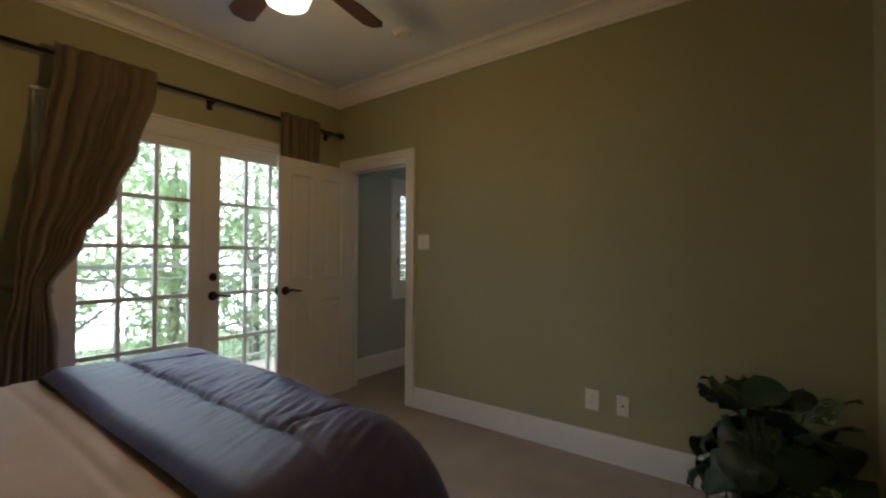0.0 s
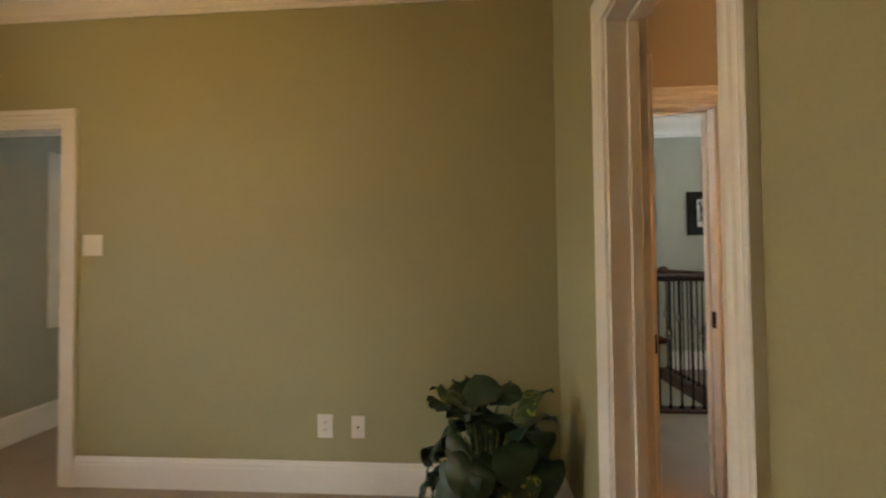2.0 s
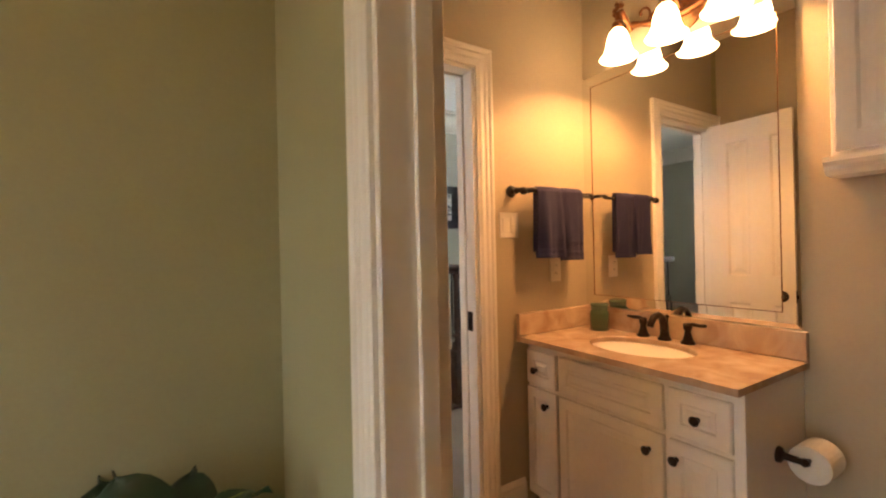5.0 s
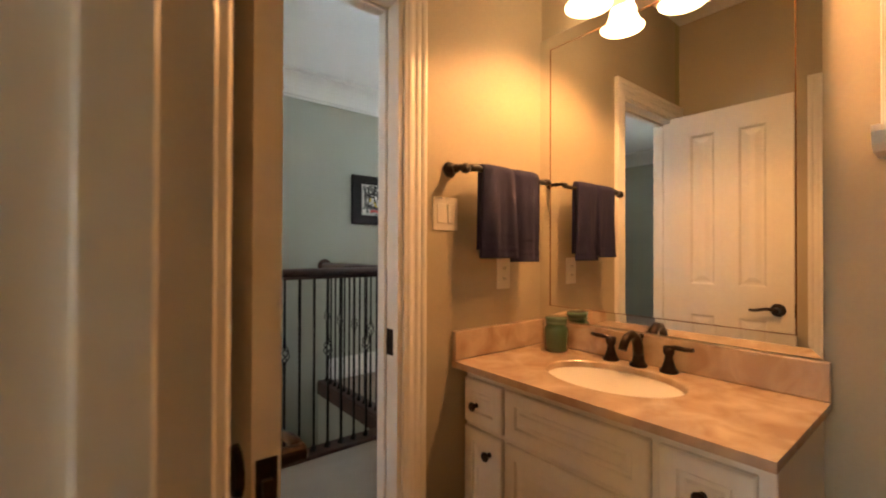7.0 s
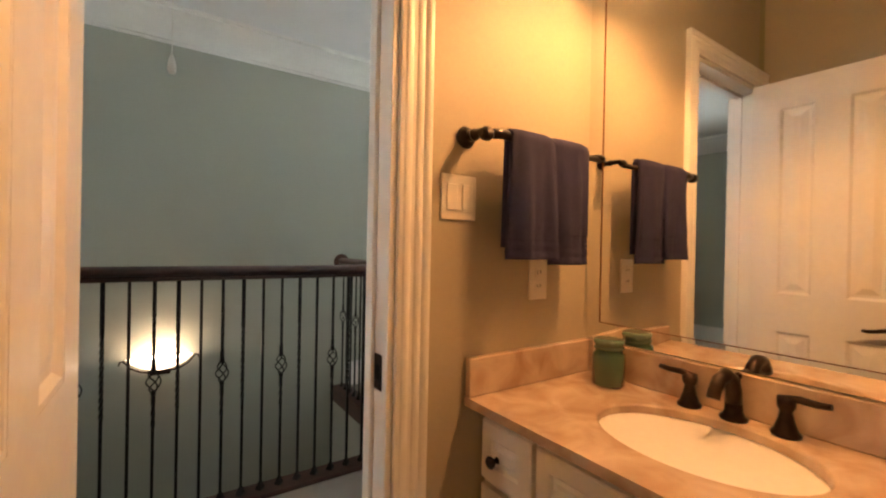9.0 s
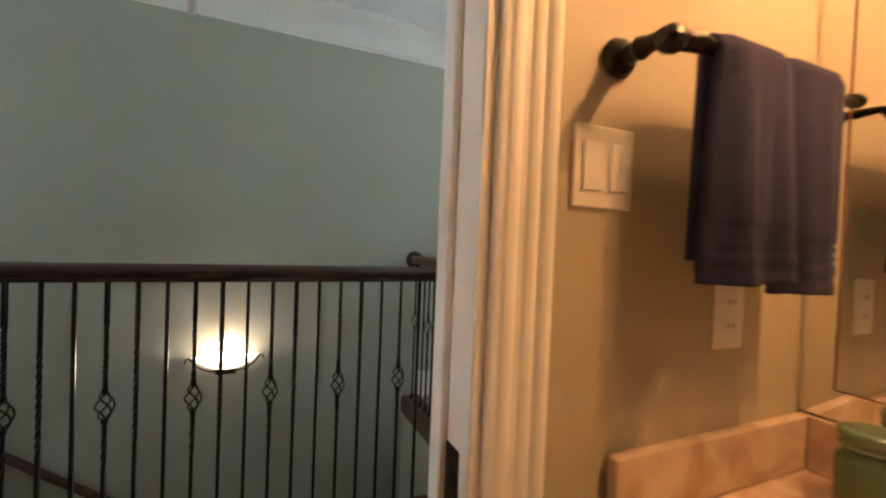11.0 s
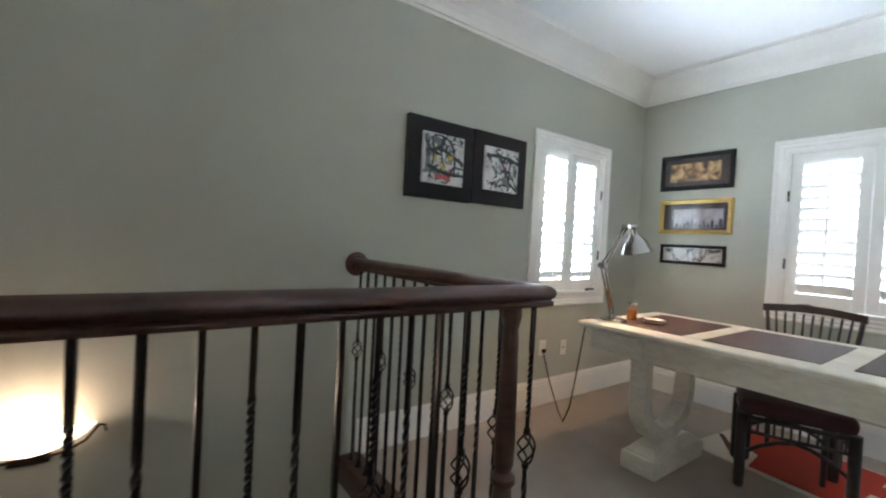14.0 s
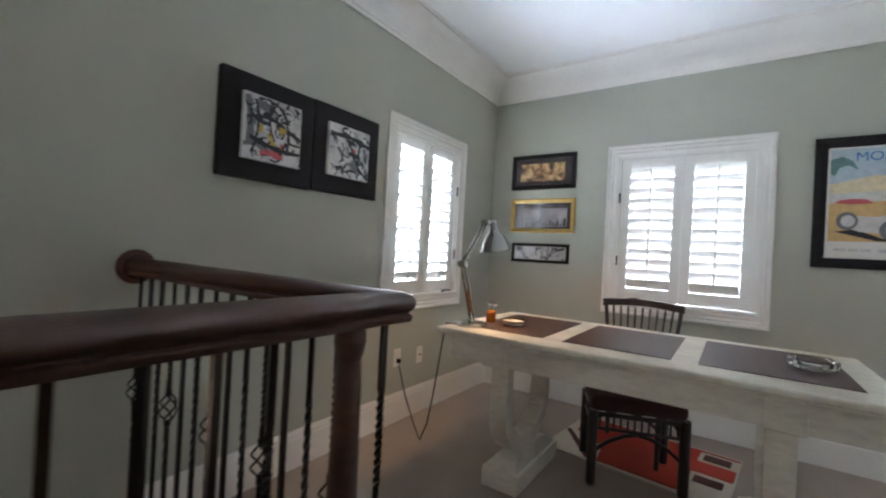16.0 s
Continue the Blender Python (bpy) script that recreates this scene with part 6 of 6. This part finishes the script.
def abstract(x0, x1, z0, z1, cx0, cx1, cz0, cz1, seed, marks, label):
    t = thing("picture", ((x0 + x1) / 2, YN, z0), label, "picture", "abstract pictures on the hall wall")
    part("frame", B(x0, x1, YN - 0.040, YN, z0, z1, 0.003, 1), BLACKFRAME, t, "wide black wooden frame")
    part("canvas", B(cx0, cx1, YN - 0.060, YN - 0.040, cz0, cz1, 0.002, 1), CANVAS, t, "raised grey and white canvas")
    r = random.Random(seed)
    yy = YN - 0.0604
    w, h = cx1 - cx0, cz1 - cz0

    def stroke(name, mat, u0, v0, u1, v1, wide, bend, layer):
        """One brush stroke from (u0, v0) to (u1, v1), in shares of the canvas."""
        bm, prev = bmesh.new(), None
        for k in range(9):
            q = k / 8
            u = u0 + (u1 - u0) * q + bend * math.sin(math.pi * q) * (v0 - v1)
            v = v0 + (v1 - v0) * q + bend * math.sin(math.pi * q) * (u1 - u0)
            d = Vector((u1 - u0, 0, v1 - v0)).normalized()
            half = wide * (0.55 + 0.6 * r.random())
            cur = []
            for sgn in (-1, 1):
                px, pz = cx0 + w * u - sgn * half * d.z, cz0 + h * v + sgn * half * d.x
                cur.append(bm.verts.new((min(max(px, cx0 + 0.003), cx1 - 0.003), yy - 0.0006 * layer, min(max(pz, cz0 + 0.003), cz1 - 0.003))))
            if prev:
                bm.faces.new((prev[0], prev[1], cur[1], cur[0]))
            prev = cur
        part(name, bm, mat, t)
    for name, mat, layer, rows in marks:
        for u0, v0, u1, v1, wide, bend in rows:
            stroke(name, mat, u0, v0, u1, v1, wide, bend, layer)
            layer += 0.1
    for k in range(26):
        u, v, an, ln = r.uniform(0.06, 0.94), r.uniform(0.06, 0.94), r.uniform(0, 6.28), r.uniform(0.05, 0.16)
        tone, name = ((GREYPAINT, "grey_stroke"), (WASH, "pale_stroke"), (GREYPAINT, "grey_stroke"), (PALEGREY, "pale_stroke"))[k % 4]
        stroke(name, tone, u, v, u + ln * math.cos(an), v + ln * math.sin(an), r.uniform(0.006, 0.018), r.uniform(-0.3, 0.3), 0.2 + 0.02 * k)
    for k in range(46):
        u, v, an, ln = r.uniform(0.04, 0.96), r.uniform(0.04, 0.96), r.uniform(0, 6.28), r.uniform(0.05, 0.2)
        stroke("ink_stroke", INK, u, v, u + ln * math.cos(an), v + ln * math.sin(an), r.uniform(0.002, 0.009), r.uniform(-0.4, 0.4), 5 + 0.07 * k)


FIRST = [("colour_patch", YELLOW, 1, [(0.56, 0.60, 0.70, 0.52, 0.020, 0), (0.42, 0.46, 0.50, 0.26, 0.014, 0), (0.22, 0.50, 0.32, 0.50, 0.020, 0)]),
         ("colour_patch", CRIMSON, 2, [(0.28, 0.13, 0.68, 0.12, 0.019, 0.05), (0.62, 0.30, 0.68, 0.28, 0.014, 0)]),
         ("grey_patch", GREYPAINT, 3, [(0.04, 0.95, 0.10, 0.20, 0.022, 0.05), (0.20, 0.86, 0.44, 0.80, 0.028, 0.1), (0.10, 0.28, 0.34, 0.20, 0.020, 0.1)]),
         ("ink_stroke", INK, 4, [(0.04, 0.62, 0.70, 0.60, 0.009, 0.12), (0.10, 0.34, 0.98, 0.22, 0.012, -0.06), (0.18, 0.92, 0.20, 0.30, 0.009, 0.08), (0.44, 0.90, 0.52, 0.34, 0.008, -0.1),
                                 (0.68, 0.80, 0.74, 0.20, 0.009, 0.08), (0.72, 0.56, 0.98, 0.44, 0.013, 0.05), (0.22, 0.94, 0.66, 0.84, 0.008, 0.15), (0.30, 0.72, 0.46, 0.68, 0.012, 0.2),
                                 (0.76, 0.36, 0.98, 0.36, 0.006, 0), (0.10, 0.74, 0.42, 0.60, 0.008, -0.2), (0.14, 0.10, 0.22, 0.34, 0.008, 0)])]
SECOND = [("colour_patch", CRIMSON, 1, [(0.56, 0.58, 0.64, 0.52, 0.015, 0)]),
          ("grey_patch", GREYPAINT, 2, [(0.50, 0.30, 0.72, 0.16, 0.022, 0), (0.20, 0.56, 0.34, 0.30, 0.012, 0.1), (0.86, 0.66, 0.90, 0.40, 0.016, 0)]),
          ("ink_stroke", INK, 4, [(0.02, 0.78, 0.98, 0.70, 0.016, 0.06), (0.44, 0.76, 0.60, 0.36, 0.012, 0.05), (0.60, 0.44, 0.76, 0.12, 0.011, 0.05), (0.70, 0.22, 0.98, 0.04, 0.010, 0), (0.76, 0.74, 0.72, 0.30, 0.009, -0.06),
                                  (0.46, 0.48, 0.76, 0.46, 0.010, 0.05), (0.30, 0.66, 0.24, 0.24, 0.005, 0.15), (0.94, 0.60, 0.90, 0.36, 0.006, 0), (0.40, 0.12, 0.74, 0.10, 0.006, 0.1)])]
abstract(2.600, 3.082, 1.478, 1.958, 2.690, 2.994, 1.568, 1.868, 4, FIRST, "abstract painting on a wide black frame, yellow and rose")
abstract(3.092, 3.575, 1.485, 1.962, 3.174, 3.476, 1.580, 1.866, 9, SECOND, "black and white abstract painting on a wide black frame")


def photo(y0, y1, z0, z1, fw, mat, iy0, iy1, iz0, iz1, frame_mat, mat_mat, photo_mat, label):
    t = thing("picture", (XE, (y0 + y1) / 2, z0), label, "picture", "framed photographs on the office wall")
    prof = [(0, 0.0), (0, 0.018), (fw * 0.25, 0.024), (fw * 0.7, 0.016), (fw, 0.012), (fw, 0.0)]
    loops = []
    for (y, sy), (z, sz) in zip(((y0, 1), (y1, -1), (y1, -1), (y0, 1)), ((z0, 1), (z0, 1), (z1, -1), (z1, -1))):
        loops.append([Vector((XE - p, y + sy * o, z + sz * o)) for o, p in prof])
    part("frame", rings(bmesh.new(), loops, closed=True), frame_mat, t)
    part("mat_board", B(XE - 0.006, XE - 0.001, y0 + fw * 0.8, y1 - fw * 0.8, z0 + fw * 0.8, z1 - fw * 0.8), mat_mat, t)
    part("print", B(XE - 0.0075, XE - 0.006, iy0, iy1, iz0, iz1), photo_mat, t)
    g = part("glazing", B(XE - 0.0105, XE - 0.009, y0 + fw * 0.9, y1 - fw * 0.9, z0 + fw * 0.9, z1 - fw * 0.9), GLASS, t)
    g.visible_shadow = False
    return t


PH1 = two_tone("warm_street_photo", (0.03, 0.015, 0.01), (0.74, 0.50, 0.22), 13.0, 0.5, 5.0, 0.6, 0.36, 0.58, third=(0.30, 0.13, 0.04))
PH2 = two_tone("dusky_skyline_photo", (0.24, 0.20, 0.21), (0.56, 0.50, 0.52), 7.0, 0.5, 4.0, 0.0, 0.35, 0.65)
PH3 = two_tone("black_and_white_photo", (0.05, 0.05, 0.05), (0.62, 0.61, 0.58), 10.0, 0.5, 5.0, 1.2, 0.42, 0.58)
p1 = photo(4.692, 5.270, 1.778, 2.083, 0.034, 0.03, 4.790, 5.190, 1.852, 2.005, BLACKFRAME, DARKMAT, PH1, "black-framed warm street photograph")
p2 = photo(4.684, 5.262, 1.400, 1.695, 0.036, 0.03, 4.752, 5.140, 1.455, 1.612, BRASS, DARKMAT, PH2, "gold-framed dusky skyline photograph")
p3 = photo(4.718, 5.238, 1.140, 1.306, 0.026, 0.02, 4.755, 5.200, 1.170, 1.276, BLACKFRAME, MATBOARD, PH3, "black-framed panoramic black and white photograph")
rnd = random.Random(2)
bm = bmesh.new()
for k in range(12):
    y, w, h = 4.77 + k * 0.031, rnd.uniform(0.008, 0.015), rnd.uniform(0.02, 0.085)
    prism(bm, [(XE - 0.0079, y - w, 1.457), (XE - 0.0079, y + w, 1.457), (XE - 0.0079, y + w * 0.8, 1.457 + h * 0.7), (XE - 0.0079, y, 1.457 + h), (XE - 0.0079, y - w * 0.8, 1.457 + h * 0.7)], (0.0003, 0, 0))
part("skyline", bm, INK, p2)

pos = thing("poster", (XE, 2.87, 1.22), "framed vintage motor racing poster", "poster")
PY0, PY1, PZ0, PZ1 = 2.55, 3.19, 1.220, 2.022
prof = [(0, 0.0), (0, 0.024), (0.03, 0.028), (0.062, 0.018), (0.062, 0.0)]
loops = []
for (y, sy), (z, sz) in zip(((PY0, 1), (PY1, -1), (PY1, -1), (PY0, 1)), ((PZ0, 1), (PZ0, 1), (PZ1, -1), (PZ1, -1))):
    loops.append([Vector((XE - p, y + sy * o, z + sz * o)) for o, p in prof])
part("frame", rings(bmesh.new(), loops, closed=True), BLACKFRAME, pos, "broad black frame")
part("sheet", B(XE - 0.008, XE - 0.002, PY0 + 0.05, PY1 - 0.05, PZ0 + 0.05, PZ1 - 0.05), MATBOARD, pos)


def patch(name, outline, mat, layer):
    """A printed shape: points (from the sheet's left edge, up), in metres."""
    x = XE - 0.008 - 0.0004 * layer
    return part(name, prism(bmesh.new(), [(x, 3.115 - u, 1.285 + v) for u, v in outline], (0.0003, 0, 0)), mat, pos)


def oval(u, v, a, b, n=20):
    return [(u + a * math.cos(2 * math.pi * i / n), v + b * math.sin(2 * math.pi * i / n)) for i in range(n)]


patch("sky", [(0.0, 0.42), (0.49, 0.42), (0.49, 0.665), (0.0, 0.665)], SKYBLUE, 1)
patch("haze", [(0.0, 0.36), (0.49, 0.36), (0.49, 0.46), (0.2, 0.50), (0.0, 0.45)], SAND, 2)
patch("track", [(0.0, 0.10), (0.49, 0.10), (0.49, 0.36), (0.0, 0.36)], ORANGE, 1)
patch("sea", [(0.0, 0.33), (0.49, 0.36), (0.49, 0.42), (0.0, 0.39)], SILVER, 3)
patch("red_car", [(0.02, 0.335), (0.10, 0.325), (0.20, 0.33), (0.17, 0.355), (0.10, 0.36), (0.05, 0.352)], CRIMSON, 4)
patch("red_car", [(0.24, 0.325), (0.46, 0.32), (0.46, 0.355), (0.34, 0.375), (0.27, 0.35)], CRIMSON, 4)
patch("palm_frond", [(0.0, 0.60), (0.05, 0.62), (0.10, 0.59), (0.13, 0.53), (0.08, 0.565), (0.04, 0.55), (0.02, 0.50), (0.0, 0.52)], PALM, 4)
patch("car_body", [(0.05, 0.20), (0.14, 0.16), (0.40, 0.13), (0.49, 0.16), (0.49, 0.27), (0.36, 0.285), (0.22, 0.25), (0.10, 0.255)], SILVER, 5)
patch("wheel", oval(0.085, 0.225, 0.05, 0.055), GREYPAINT, 6)
patch("wheel_disc", oval(0.088, 0.225, 0.032, 0.036), SILVER, 7)
patch("wheel", oval(0.30, 0.17, 0.075, 0.07), GREYPAINT, 6)
patch("wheel_disc", oval(0.305, 0.17, 0.052, 0.048), SILVER, 7)
patch("shadow_band", [(0.03, 0.16), (0.22, 0.105), (0.28, 0.105), (0.12, 0.175)], INK, 4)
for u0, u1 in ((0.03, 0.085), (0.095, 0.14), (0.15, 0.195), (0.225, 0.30), (0.31, 0.39), (0.40, 0.46)):
    patch("caption_bar", [(u0, 0.040), (u1, 0.040), (u1, 0.058), (u0, 0.058)], SILVER, 2)
fc = bpy.data.curves.new("title", "FONT")
fc.body, fc.size, fc.extrude = "MON", 0.078, 0.0004
fc.materials.append(NAVY)
tx = new("title", fc)
tx.parent = pos
tx.matrix_basis = WM[pos].inverted() @ Matrix.Translation((XE - 0.0105, 3.005, 1.872)) @ Matrix(((0, 0, -1, 0), (-1, 0, 0, 0), (0, 1, 0, 0), (0, 0, 0, 1)))
